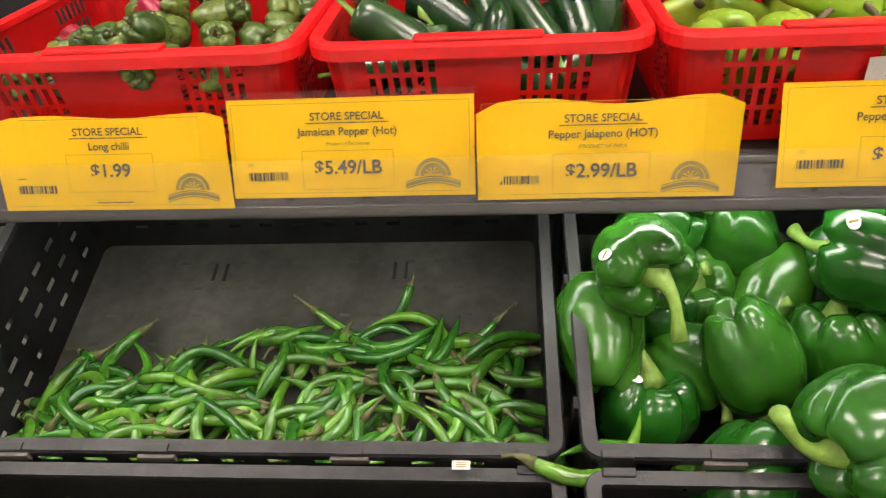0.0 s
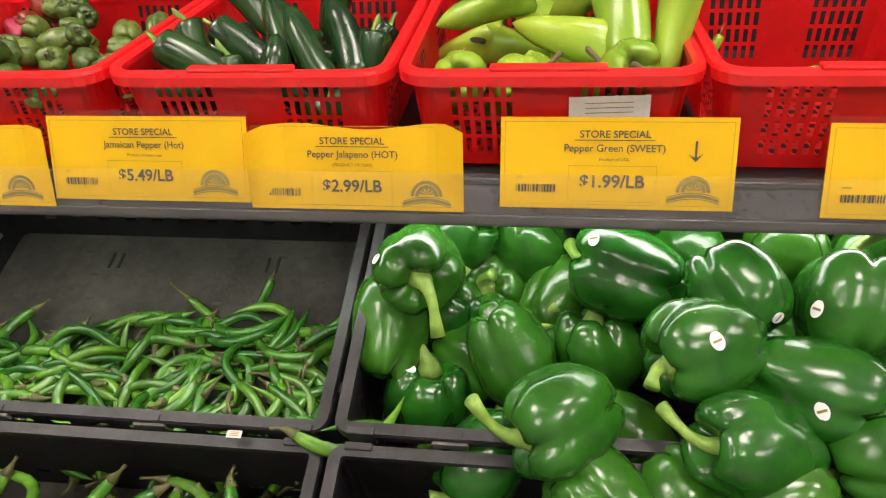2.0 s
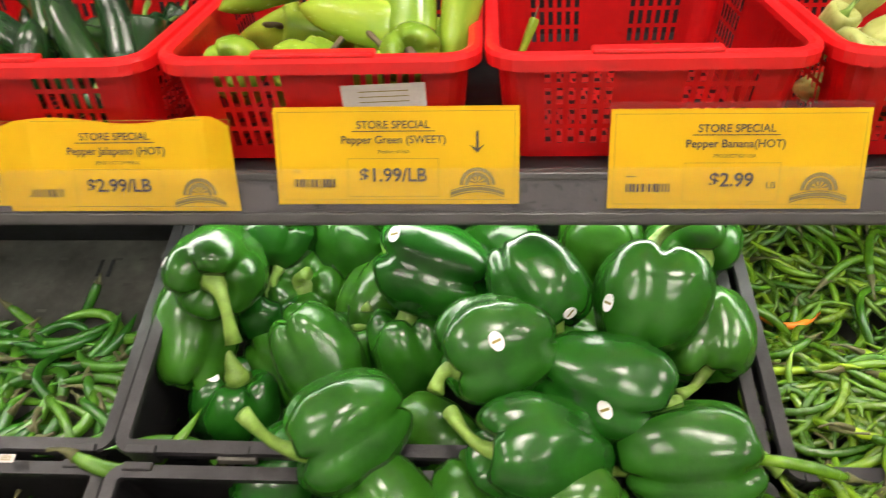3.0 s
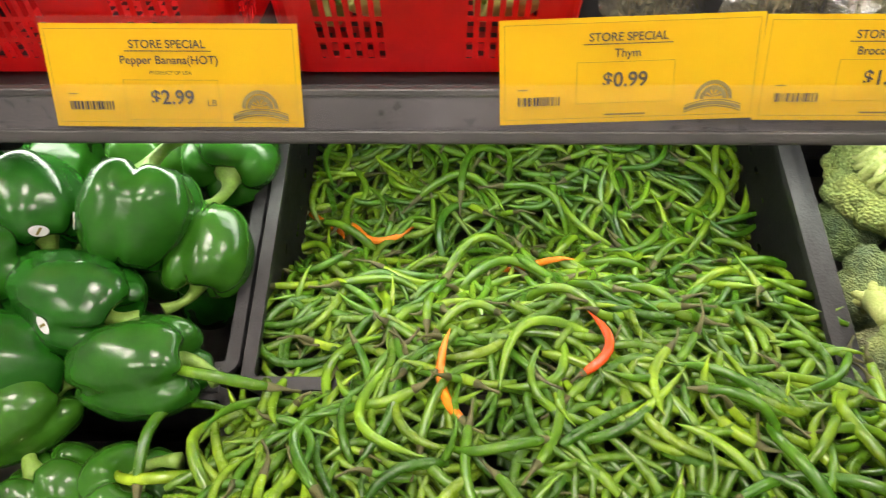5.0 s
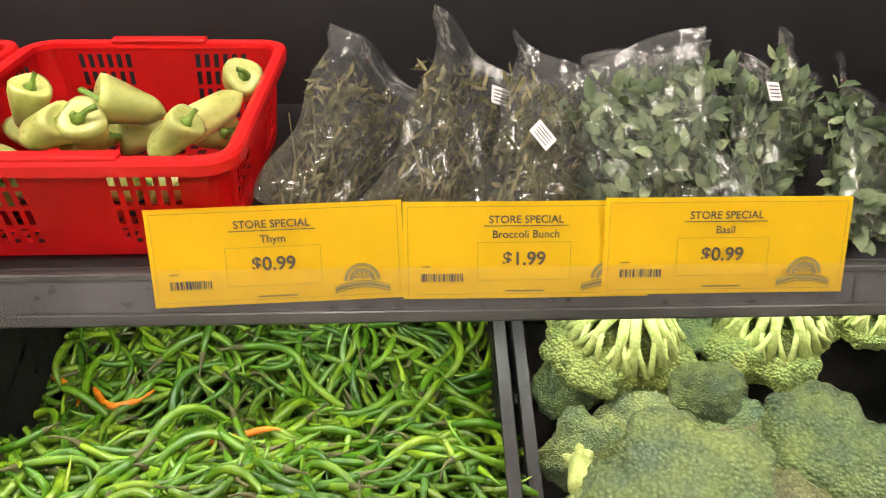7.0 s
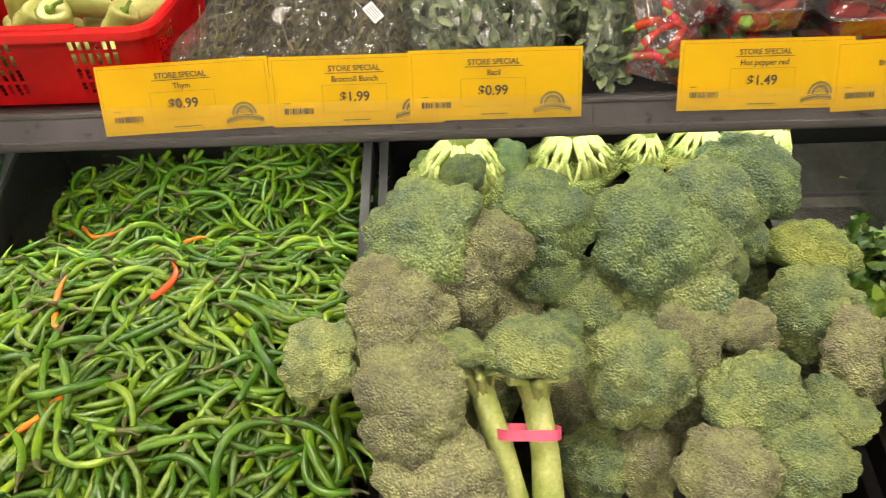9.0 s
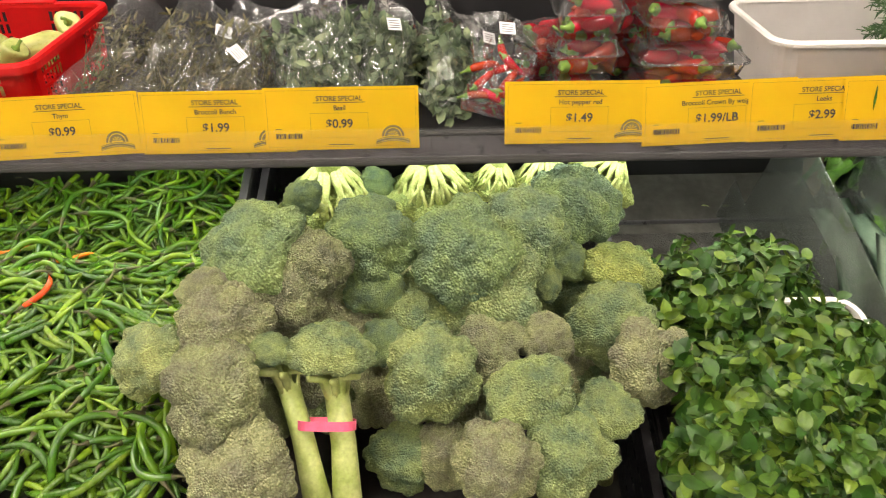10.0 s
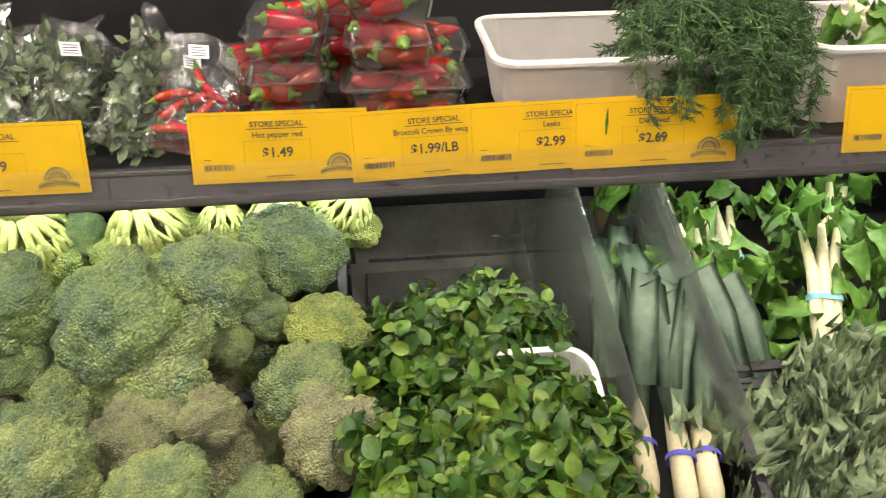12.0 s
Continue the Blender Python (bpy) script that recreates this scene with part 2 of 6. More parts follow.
def plate(x0, x1, y0, y1, z, thick, holes):
    """A flat plate with rectangular holes (x0, x1, y0, y1)."""
    bm = bmesh.new()
    xs = sorted({x0, x1, *[q for h in holes for q in h[:2]]})
    ys = sorted({y0, y1, *[q for h in holes for q in h[2:]]})
    grid = {}

    def vert(i, j):
        if (i, j) not in grid:
            grid[i, j] = bm.verts.new((xs[i], ys[j], z))
        return grid[i, j]
    filled = set()
    for h in holes:
        i0, i1, j0, j1 = xs.index(h[0]), xs.index(h[1]), ys.index(h[2]), ys.index(h[3])
        filled |= {(i, j) for i in range(i0, i1) for j in range(j0, j1)}
    for i in range(len(xs) - 1):
        for j in range(len(ys) - 1):
            if (i, j) not in filled:
                bm.faces.new((vert(i, j), vert(i + 1, j), vert(i + 1, j + 1), vert(i, j + 1)))
    bmesh.ops.solidify(bm, geom=bm.faces[:], thickness=thick)
    return bm


def aim(at, axis, spin=0.0, scale=(1, 1, 1)):
    """A pose at a place with local z along axis."""
    q = Vector(axis).to_track_quat("Z", "Y")
    return Matrix.Translation(at) @ q.to_matrix().to_4x4() @ Matrix.Rotation(spin, 4, "Z") @ Matrix.Diagonal((*scale, 1))


def facing(r, u, t):
    """A direction given as right, up and towards a shopper who looks down at the display by 30 degrees."""
    return Vector((r, 0.5 * u - 0.866 * t, 0.866 * u + 0.5 * t)).normalized()


# ---------- the setting ----------
EDGE = 1.147
SLOPE = 22.0
DECK = Matrix.Rotation(radians(SLOPE), 4, "X")
X0, X1 = -1.3, 3.6
M_FLOOR = surf("grey_floor_tile", (0.42, 0.40, 0.37), 0.35, var=0.15, scale=5, bump=0.05)
M_WALL = surf("pale_store_wall", (0.72, 0.71, 0.68), 0.7, var=0.08, scale=4, bump=0.1)
M_LAMP = glow("ceiling_panel_glow", (1.0, 0.885, 0.79), 40.0)
M_STRIPLAMP = glow("shelf_tube_glow", (0.97, 1.0, 0.86), 27.0)
tagged(part("floor", slab(-4, 7, -5, 0.6, -0.1, 0.0), M_FLOOR), "pale grey store floor", "floor", kind="structure")
tagged(part("ceiling", slab(-4, 7, -5, 0.6, 3.2, 3.3), M_WALL), "plain white store ceiling", "ceiling", kind="structure")
tagged(part("wall_south", slab(-4, 7, -5.1, -5, 0, 3.2), M_WALL), "plain pale store wall", "wall", kind="structure")
tagged(part("wall_west", slab(-4.1, -4, -5, 0.6, 0, 3.2), M_WALL), "plain pale store wall", "wall", kind="structure")
tagged(part("wall_east", slab(7, 7.1, -5, 0.6, 0, 3.2), M_WALL), "plain pale store wall", "wall", kind="structure")
tagged(part("wall_north", slab(-4, 7, 0.6, 0.7, 0, 3.2), M_WALL), "plain pale store wall behind the produce case", "wall", kind="structure")


def produce_case():
    case = empty("produce_case", Matrix(), "long black produce display case with a sloped deck", "display case", kind="structure")
    bm = slab(X0, X1, 0.40, 0.44, 0.15, 2.1, 0.003)
    part("back_panel", bm, M_DARK, case)
    for z in (1.36, 1.52, 1.70):
        part("back_groove", slab(X0, X1, 0.396, 0.3995, z, z + 0.006), M_CRATE, case)
    deck = bmesh.new()
    box(deck, X0, X1, -0.44, 0.42, -0.02, 0.0)
    part("deck", deck, M_CRATEBASE, case, m=Matrix.Translation((0, 0.0, 0.778)) @ DECK)
    part("front_panel", slab(X0, X1, -0.425, -0.405, 0.10, 0.60, 0.006), M_DARK, case)
    part("bumper", slab(X0, X1, -0.443, -0.4255, 0.50, 0.56, 0.006), M_STRIP, case)
    part("plinth", slab(X0, X1, -0.38, 0.42, 0.0, 0.10), M_DARK, case)
    for x in (X0, X1 - 0.04):
        part("end_panel", slab(x, x + 0.04, -0.40, 0.40, 0.10, 1.5, 0.004), M_DARK, case)
    return case


def upper_shelf():
    shelf = empty("upper_shelf", Matrix(), "dark metal shelf with a grey price strip along its edge", "shelf", kind="structure")
    bm = bmesh.new()
    box(bm, X0 + 0.05, X1 - 0.05, 0.0, 0.37, -0.022, 0.0, 0.002)
    part("board", bm, M_DARK, shelf, m=Matrix.Translation((0, 0.03, 1.181)) @ Matrix.Rotation(radians(4), 4, "X"))
    tilt = Matrix.Translation((0, 0.0, EDGE)) @ Matrix.Rotation(radians(-16), 4, "X")
    part("price_strip", slab(X0 + 0.05, X1 - 0.05, 0.004, 0.008, 0.004, 0.036, 0.001), M_STRIP, shelf, "worn grey plastic price strip", m=tilt)
    part("lower_lip", slab(X0 + 0.05, X1 - 0.05, 0.0, 0.022, -0.006, 0.006, 0.002), M_STRIPDARK, shelf, m=tilt)
    part("upper_lip", slab(X0 + 0.05, X1 - 0.05, 0.002, 0.020, 0.034, 0.0415, 0.002), M_STRIPDARK, shelf, m=tilt)
    part("clear_cover", slab(X0 + 0.05, X1 - 0.05, -0.0105, -0.0098, 0.0, 0.047), M_HOLDER, shelf, "clear plastic strip over the price signs", m=tilt)
    for x in (-0.62, 0.37, 1.61, 2.62):
        part("strip_joint", slab(x, x + 0.002, 0.0025, 0.0045, 0.004, 0.036), M_STRIPDARK, shelf, m=tilt)
    return shelf


produce_case()
upper_shelf()


def shelf_light():
    lamp = empty("shelf_light", Matrix.Translation((0, 0.075, 1.150)), "slim white tube light under the shelf", "light fixture")
    part("housing", slab(X0 + 0.1, X1 - 0.1, -0.016, 0.016, 0.0, 0.010, 0.002), M_WHITE, lamp)
    part("tube", slab(X0 + 0.12, X1 - 0.12, -0.009, 0.009, -0.010, -0.001, 0.003), M_STRIPLAMP, lamp, "glowing white tube")


def ceiling_light(x, y):
    lamp = empty("ceiling_light", Matrix.Translation((x, y, 3.2)), "square glowing ceiling light panel", "ceiling light", "ceiling lights")
    part("frame", slab(-0.34, 0.34, -0.34, 0.34, -0.05, -0.002, 0.004), M_WALL, lamp)
    part("diffuser", slab(-0.30, 0.30, -0.30, 0.30, -0.06, -0.0515, 0.004), M_LAMP, lamp, "glowing white diffuser")


shelf_light()
for lx in (-1.3, 0.8, 2.9):
    for ly in (-0.55, -2.3):
        ceiling_light(lx, ly)


# ---------- crates ----------
def crate(x0, x1, front, rise, depth=0.40, height=0.185, label="empty black plastic produce crate on the sloped deck"):
    w = x1 - x0
    m = Matrix.Translation(((x0 + x1) / 2, front + 0.0693, rise)) @ DECK
    c = empty("crate", m, label, "crate", "black produce crates")
    holes = []
    for s in (0, 2):
        for k in range(12):
            a = -w / 2 + 0.05 + k * (w - 0.1) / 12
            holes.append((s, a, a + 0.022, 0.150, 0.157))
            holes.append((s, a + 0.008, a + 0.026, 0.045, 0.051))
    for s in (1, 3):
        for k in range(8):
            a = -depth / 2 + 0.04 + k * (depth - 0.08) / 8
            for v in (0.04, 0.075, 0.11):
                holes.append((s, a, a + 0.02, v, v + 0.007))
    up = Matrix.Translation((0, depth / 2, 0))
    part("wall", shell(w - 0.012, depth - 0.012, height - 0.004, 0.012, 0.01, holes, 0.005), M_CRATE, c, m=up)
    slots = []
    for j in range(8):
        y = 0.04 + j * 0.045
        for k in range(14):
            x = -w / 2 + 0.04 + k * (w - 0.08) / 14 + (0.012 if j % 2 else 0.0)
            slots.append((round(x, 4), round(x + 0.015, 4), round(y, 4), round(y + 0.0050, 4)))
    part("base", plate(-w / 2 + 0.008, w / 2 - 0.008, 0.008, depth - 0.008, 0.006, 0.005, slots), M_CRATEBASE, c)
    prof = [(-0.008, height - 0.008), (-0.008, height), (0.004, height), (0.0055, height - 0.004), (0.004, height - 0.016), (0.001, height - 0.016), (0.0, height - 0.006)]
    part("rim", sweep_ring(w - 0.012, depth - 0.012, 0.012, prof), M_CRATE, c, m=up)
    for sx in (-1, 1):
        for y in (0.06, depth / 2, depth - 0.06):
            part("rib", slab(sx * (w / 2 - 0.002) - 0.004, sx * (w / 2 - 0.002) + 0.004, y - 0.006, y + 0.006, 0.01, height - 0.016, 0.001), M_CRATE, c)
        for y in (0.004, depth - 0.004):
            part("hinge_block", slab(sx * (w / 2 - 0.03) - 0.014, sx * (w / 2 - 0.03) + 0.014, y - 0.004, y + 0.004, height - 0.024, height + 0.003, 0.0015), M_CRATE, c)
    for x in (-0.13, 0.13):
        for dx in (-0.008, 0.008):
            part("moulded_mark", slab(x + dx - 0.0025, x + dx + 0.0025, depth - 0.075, depth - 0.045, 0.0062, 0.009, 0.001), M_CRATE, c)
    for x in (-w * 0.3, -w * 0.08, w * 0.2):
        part("latch", slab(x - 0.018, x + 0.018, -0.0035, 0.0005, height - 0.013, height - 0.003, 0.001), M_CRATEBASE, c)
        part("latch_lip", slab(x - 0.012, x + 0.012, 0.0005, 0.009, height + 0.0002, height + 0.0022, 0.0006), M_CRATE, c)
    return c


BACK = ((-0.497, 0.158, -0.092, 0.7730), (0.169, 0.766, -0.110, 0.7916), (0.768, 1.317, -0.127, 0.7920), (1.324, 1.886, -0.135, 0.7683))
WHAT = ("nearly empty black plastic crate with long green chilies", "black plastic crate heaped with green bell peppers",
        "black plastic crate full of thin light green chilies", "black plastic crate heaped with broccoli")
for (a, b, f, z), what in zip(BACK, WHAT):
    crate(a, b, f, z, label=what)
    fy = f - 0.305 * 0.9272
    crate(a, b, fy, z - 0.305 * 0.3746 - 0.004, depth=0.30, label=what.replace("crate", "front crate"))


# ---------- red baskets ----------
def basket(x0, x1, label, front=0.03, z=1.197):
    w, d, h = (x1 - x0) - 0.016, 0.285, 0.098
    m = Matrix.Translation(((x0 + x1) / 2, front + 0.145, z)) @ Matrix.Rotation(radians(4), 4, "X")
    b = empty("basket", m, label, "basket", "red plastic baskets")
    holes = []
    for s, length in ((0, w), (1, d), (2, w), (3, d)):
        for g in (-1, 1):
            c = g * (length / 2 - 0.068)
            for k in range(6):
                a = c - 0.030 + k * 0.0105
                for j in range(4):
                    v = 0.014 + j * 0.0195
                    holes.append((s, a, a + 0.0055, v, v + 0.0150))
    part("wall", shell(w, d, h, 0.022, 0.075, holes, 0.0022), M_RED, b)
    prof = [(-0.002, h - 0.004), (-0.002, h + 0.002), (0.003, h + 0.004), (0.009, h + 0.003), (0.0105, h - 0.001), (0.0095, h - 0.011), (0.0075, h - 0.011), (0.007, h - 0.003)]
    part("rim", sweep_ring(w, d, 0.022, prof), M_RED, b)
    for sy in (-1, 1):
        part("handle_tab", slab(-0.052, 0.052, sy * (d / 2 + 0.003) - 0.0065, sy * (d / 2 + 0.003) + 0.0065, h + 0.002, h + 0.0072, 0.002), M_RED, b)
    k = 1 - 0.075
    slots = []
    nx, ny = 20, 20
    for i in range(nx):
        for j in range(ny):
            if (i + j) % 2:
                x = -w * k / 2 + 0.012 + i * (w * k - 0.024) / nx
                y = -d * k / 2 + 0.012 + j * (d * k - 0.024) / ny
                slots.append((round(x, 5), round(x + (w * k - 0.024) / nx * 0.8, 5), round(y, 5), round(y + (d * k - 0.024) / ny * 0.8, 5)))
    part("base", plate(-w * k / 2 + 0.003, w * k / 2 - 0.003, -d * k / 2 + 0.003, d * k / 2 - 0.003, 0.003, 0.0025, slots), M_RED, b)
    return b


basket(-0.387, -0.064, "red plastic basket full of small wrinkled scotch bonnet peppers")
basket(-0.055, 0.227, "red plastic basket full of dark green jalapeno peppers")
basket(0.235, 0.509, "red plastic basket full of pale green sweet peppers")
basket(0.515, 0.786, "nearly empty red plastic basket with one stray pepper")
basket(0.795, 1.078, "red plastic basket half full of pale banana peppers")


# ---------- price signs ----------
def lettering(body, size, bold=0.0):
    cu = bpy.data.curves.new("t", "FONT")
    cu.body, cu.size, cu.align_x, cu.align_y, cu.offset = body, size, "CENTER", "CENTER", bold
    ob = new("t", cu)
    me = bpy.data.meshes.new_from_object(ob.evaluated_get(bpy.context.evaluated_depsgraph_get()))
    bpy.data.objects.remove(ob)
    bpy.data.curves.remove(cu)
    return me


def flat(quads, z=0.0):
    bm = bmesh.new()
    for x0, x1, y0, y1 in quads:
        bm.faces.new([bm.verts.new(p) for p in ((x0, y0, z), (x1, y0, z), (x1, y1, z), (x0, y1, z))])
    return bm


def emblem(width):
    """A plain half-round badge on a ribbon."""
    bm = bmesh.new()
    r = width * 0.33

    def arc(r0, r1, a0, a1, n=14):
        for k in range(n):
            p, q = a0 + (a1 - a0) * k / n, a0 + (a1 - a0) * (k + 1) / n
            bm.faces.new([bm.verts.new((rr * math.cos(t), rr * math.sin(t), 0)) for rr, t in ((r0, p), (r1, p), (r1, q), (r0, q))])
    arc(r * 0.80, r, 0, math.pi)
    arc(r * 0.50, r * 0.72, 0.0, math.pi)
    for k in range(5):
        a = math.pi * (0.1 + 0.2 * k)
        bm.faces.new([bm.verts.new(p) for p in ((0, 0.1 * r, 0), (0.46 * r * math.cos(a - 0.16), 0.1 * r + 0.40 * r * math.sin(a - 0.16), 0), (0.50 * r * math.cos(a + 0.16), 0.1 * r + 0.44 * r * math.sin(a + 0.16), 0))])
    for k in range(-6, 6):
        x0, x1 = k * width / 12, (k + 1) * width / 12
        f = lambda x: -0.10 * width + 0.10 * width * (1 - (2 * x / width) ** 2)
        for lo, hi in ((-0.135, -0.115), (-0.10, -0.035), (-0.02, 0.0)):
            bm.faces.new([bm.verts.new(p) for p in ((x0, f(x0) + lo * width, 0), (x1, f(x1) + lo * width, 0), (x1, f(x1) + hi * width, 0), (x0, f(x0) + hi * width, 0))])
    return bm


SIGN_W, SIGN_H = 0.213, 0.0850


def sign(x0, name, price, origin="", rise=0.0, number="", lift=0.013, roll=0.0, out=0.0, curl=0.0, arrow=False, mark=False, wide=SIGN_W, unit="", blank=False, plate=False):
    w, h = wide, SIGN_H
    m = Matrix.Translation((x0, 0, EDGE)) @ Matrix.Rotation(radians(-16), 4, "X") @ Matrix.Translation((w / 2, -0.0015 - out, lift)) @ Matrix.Rotation(radians(roll), 4, "Y") @ Matrix.Rotation(radians(90), 4, "X")
    s = empty("price_sign", m, f"yellow paper price sign for {name.lower()[:14].strip()} on the shelf" if not blank else "yellow paper price sign on the shelf edge", "price sign", "yellow price signs")
    bm = bmesh.new()
    nx, ny = 24, 8
    grid = []
    for j in range(ny + 1):
        for i in range(nx + 1):
            u, v = i / nx, j / ny
            z = 0.0005 * math.sin(u * 7 + x0 * 9)
            yy = v * h
            if curl:
                z += curl * max(0.0, abs(u - 0.5) * 2 - 0.72) * v * 0.05
                yy += v * (0.0030 * math.sin(u * 9.5 - 0.6) * abs(curl) - 0.004 * abs(curl) - 0.010 * abs(curl) * max(0.0, abs(u - 0.5) * 2 - 0.85) * 4)
            grid.append(bm.verts.new((u * w - w / 2, yy, z)))
    for j in range(ny):
        for i in range(nx):
            a = j * (nx + 1) + i
            bm.faces.new((grid[a], grid[a + 1], grid[a + nx + 2], grid[a + nx + 1]))
    bmesh.ops.solidify(bm, geom=bm.faces[:], thickness=0.0004)
    part("card", bm, M_YELLOW, s)
    up = 0.0013

    def at(u, v):
        return Matrix.Translation(((u - 0.5) * w, (1 - v + rise) * h, up))

    def words(nm, txt, size, u, v, mat, bold=0.0):
        part(nm, lettering(txt, size, bold), mat, s, m=at(u, v))
    if not blank:
        words("heading", "STORE SPECIAL", 0.0093, 0.49, 0.185, M_INK, 0.00012)
        part("underline", flat([(-0.036, 0.036, -0.0005, 0.0003)]), M_INK, s, m=at(0.49, 0.245))
        words("product_name", name, 0.0094, 0.49, 0.335, M_INK, 0.00012)
        pv = 0.70 if origin else 0.59
        words("price", price, 0.0165, 0.485, pv, M_INK, 0.0003)
        if unit:
            words("unit", unit, 0.008, 0.64, pv + 0.05, M_INK)
        if origin:
            words("origin_line", origin, 0.0042, 0.49, 0.455, M_INK)
        else:
            part("origin_line", flat([(-0.017, 0.017, -0.0007, 0.0007)]), M_OLIVE, s, m=at(0.49, 0.92))
        if number:
            words("number", number, 0.0042, 0.085, 0.655, M_OLIVE)
        else:
            part("number", flat([(-0.004, 0.004, -0.0005, 0.0005)]), M_OLIVE, s, m=at(0.09, 0.66))
        part("price_frame", flat([(-0.040, 0.040, 0.0165, 0.0169), (-0.040, 0.040, -0.0169, -0.0165), (-0.040, -0.0396, -0.0165, 0.0165), (0.0396, 0.040, -0.0165, 0.0165)]), M_FAINT, s, m=at(0.485, pv + 0.02))
    bars, x = [], -0.018
    rnd = random.Random(int(x0 * 1000) + 7)
    while x < 0.018:
        b = rnd.choice((0.0006, 0.0012, 0.002))
        bars.append((x, x + b, -0.0036, 0.0036))
        x += b + rnd.choice((0.0007, 0.0013))
    part("barcode", flat(bars), M_INK, s, m=at(0.155, 0.775))
    part("emblem", emblem(0.047), M_OLIVE, s, m=at(0.83, 0.80))
    e = 0.004
    part("border_line", flat([(-w / 2 + e, w / 2 - e, h - e - 0.0004, h - e), (-w / 2 + e, w / 2 - e, e, e + 0.0004), (-w / 2 + e, -w / 2 + e + 0.0004, e, h - e), (w / 2 - e - 0.0004, w / 2 - e, e, h - e)]), M_FAINT, s, m=Matrix.Translation((0, 0, up)))
    if arrow:
        bm = flat([(-0.001, 0.001, -0.004, 0.013)])
        bm.faces.new([bm.verts.new(p) for p in ((-0.0065, 0.001, 0), (0, -0.006, 0), (0.0065, 0.0015, 0), (0, -0.0025, 0))])
        part("drawn_arrow", bm, M_INK, s, m=at(0.83, 0.40))
    if mark:
        v, f = tube([(0, -0.016, 0), (0.001, 0, 0), (0.002, 0.016, 0)], [0.0008, 0.0022, 0.0006], 6, flat=0.3)
        part("green_smear", from_data(v, f), M_CHILI, s, m=at(0.2, 0.32))
    if plate:
        part("clear_plate", slab(-w / 2 - 0.001, w / 2 + 0.001, 0.002, h + 0.006, -0.0022, -0.0012), M_HOLDER, s, "clear plastic plate behind the paper")
    return s


sign(-0.346, "Long chilli", "$1.99", lift=0.005, roll=0.3, curl=0.6)
sign(-0.132, "Jamaican Pepper (Hot)", "$5.49/LB", "Product of Dominican", number="355", lift=0.0130, plate=True)
sign(0.083, "Pepper Jalapeno (HOT)", "$2.99/LB", "(PRODUCT OF PERU)", number="354", rise=-0.03, lift=0.0085, curl=1.0, out=0.002)
sign(0.330, "Pepper Green (SWEET)", "$1.99/LB", "Product of USA", number="352", lift=0.0140, arrow=True)
sign(0.619, "Pepper Banana(HOT)", "$2.99", "PRODUCT OF USA", lift=0.0095, roll=0.2, unit="LB", rise=-0.01, plate=True)
sign(0.999, "Thym", "$0.99", lift=0.0150, roll=-2.0)
sign(1.210, "Broccoli Bunch", "$1.99", lift=0.0165)
sign(1.381, "Basil", "$0.99", lift=0.0190, out=0.002)
sign(1.713, "Hot pepper red", "$1.49", lift=0.021, roll=0.3)
sign(1.905, "Broccoli Crown By weight", "$1.99/LB", lift=0.018, roll=-1.8, out=0.002)
sign(2.050, "Leeks", "$2.99", lift=0.020, out=0.0035, roll=-1.0)
sign(2.180, "Dill Weed", "$2.69", lift=0.019, out=0.005, roll=-0.4, mark=True)
sign(2.540, "Greens", "$1.99", lift=0.022, blank=True)



# ---------- bell peppers ----------
def pepper_body(lobes, seed, squat=1.0):
    """A blocky bell pepper, one unit wide and about 1.15 tall, stem end up: soft grooves along its sides, deep ones at its ends."""
    rnd = random.Random(seed)
    cuts = [(k + rnd.uniform(-0.16, 0.16)) * 2 * math.pi / lobes for k in range(lobes)]
    deep = [rnd.uniform(0.6, 1.25) for _ in range(lobes)]
    tip = [rnd.uniform(-0.05, 0.07) for _ in range(lobes)]
    nt, ns = 56, 34
    verts, faces = [], []
    for j in range(ns + 1):
        fi = math.pi * j / ns
        c, sn = -math.cos(fi), math.sin(fi)
        zz = math.copysign(abs(c) ** 0.80, c)
        rr = sn ** 0.60
        for i in range(nt):
            a = 2 * math.pi * i / nt
            near = [(a - q + math.pi) % (2 * math.pi) - math.pi for q in cuts]
            cut = sum(dp * math.exp(-(q / 0.20) ** 2) for q, dp in zip(near, deep))
            wide = sum(math.exp(-(q / 0.5) ** 2) for q in near)
            k = max(range(lobes), key=lambda u: near[u] if near[u] <= 0 else -9)
            end = max(0.0, abs(zz) - 0.45) / 0.55
            groove = (0.065 + 0.15 * end) * cut + (0.045 + 0.05 * end) * wide
            r = rr * (0.475 + 0.055 * zz - 0.035 * zz * zz) * (1 - groove)
            v = Vector((math.cos(a) * 1.3, math.sin(a) * 1.3, zz * 1.2 + seed * 3.1))
            r *= 1 + 0.075 * noise.noise(v) + 0.025 * noise.noise(v * 2.6)
            z = 0.5 + 0.5 * zz
            lift = (0.085 - 0.05 * cut + tip[k] * (1 - min(1.0, wide))) * end * min(1.0, r / 0.2)
            z += lift if zz > 0 else -lift * 0.8
            z -= 0.20 * math.exp(-(r / 0.18) ** 2) if zz > 0 else -0.11 * math.exp(-(r / 0.14) ** 2)
            verts.append((r * math.cos(a) + 0.05 * math.sin(z * 2.2 + seed), r * math.sin(a) + 0.03 * math.sin(z * 3 + seed * 2), z * 1.08 * squat))
    for j in range(ns):
        for i in range(nt):
            faces.append((j * nt + i, j * nt + (i + 1) % nt, (j + 1) * nt + (i + 1) % nt, (j + 1) * nt + i))
    return from_data(verts, faces)


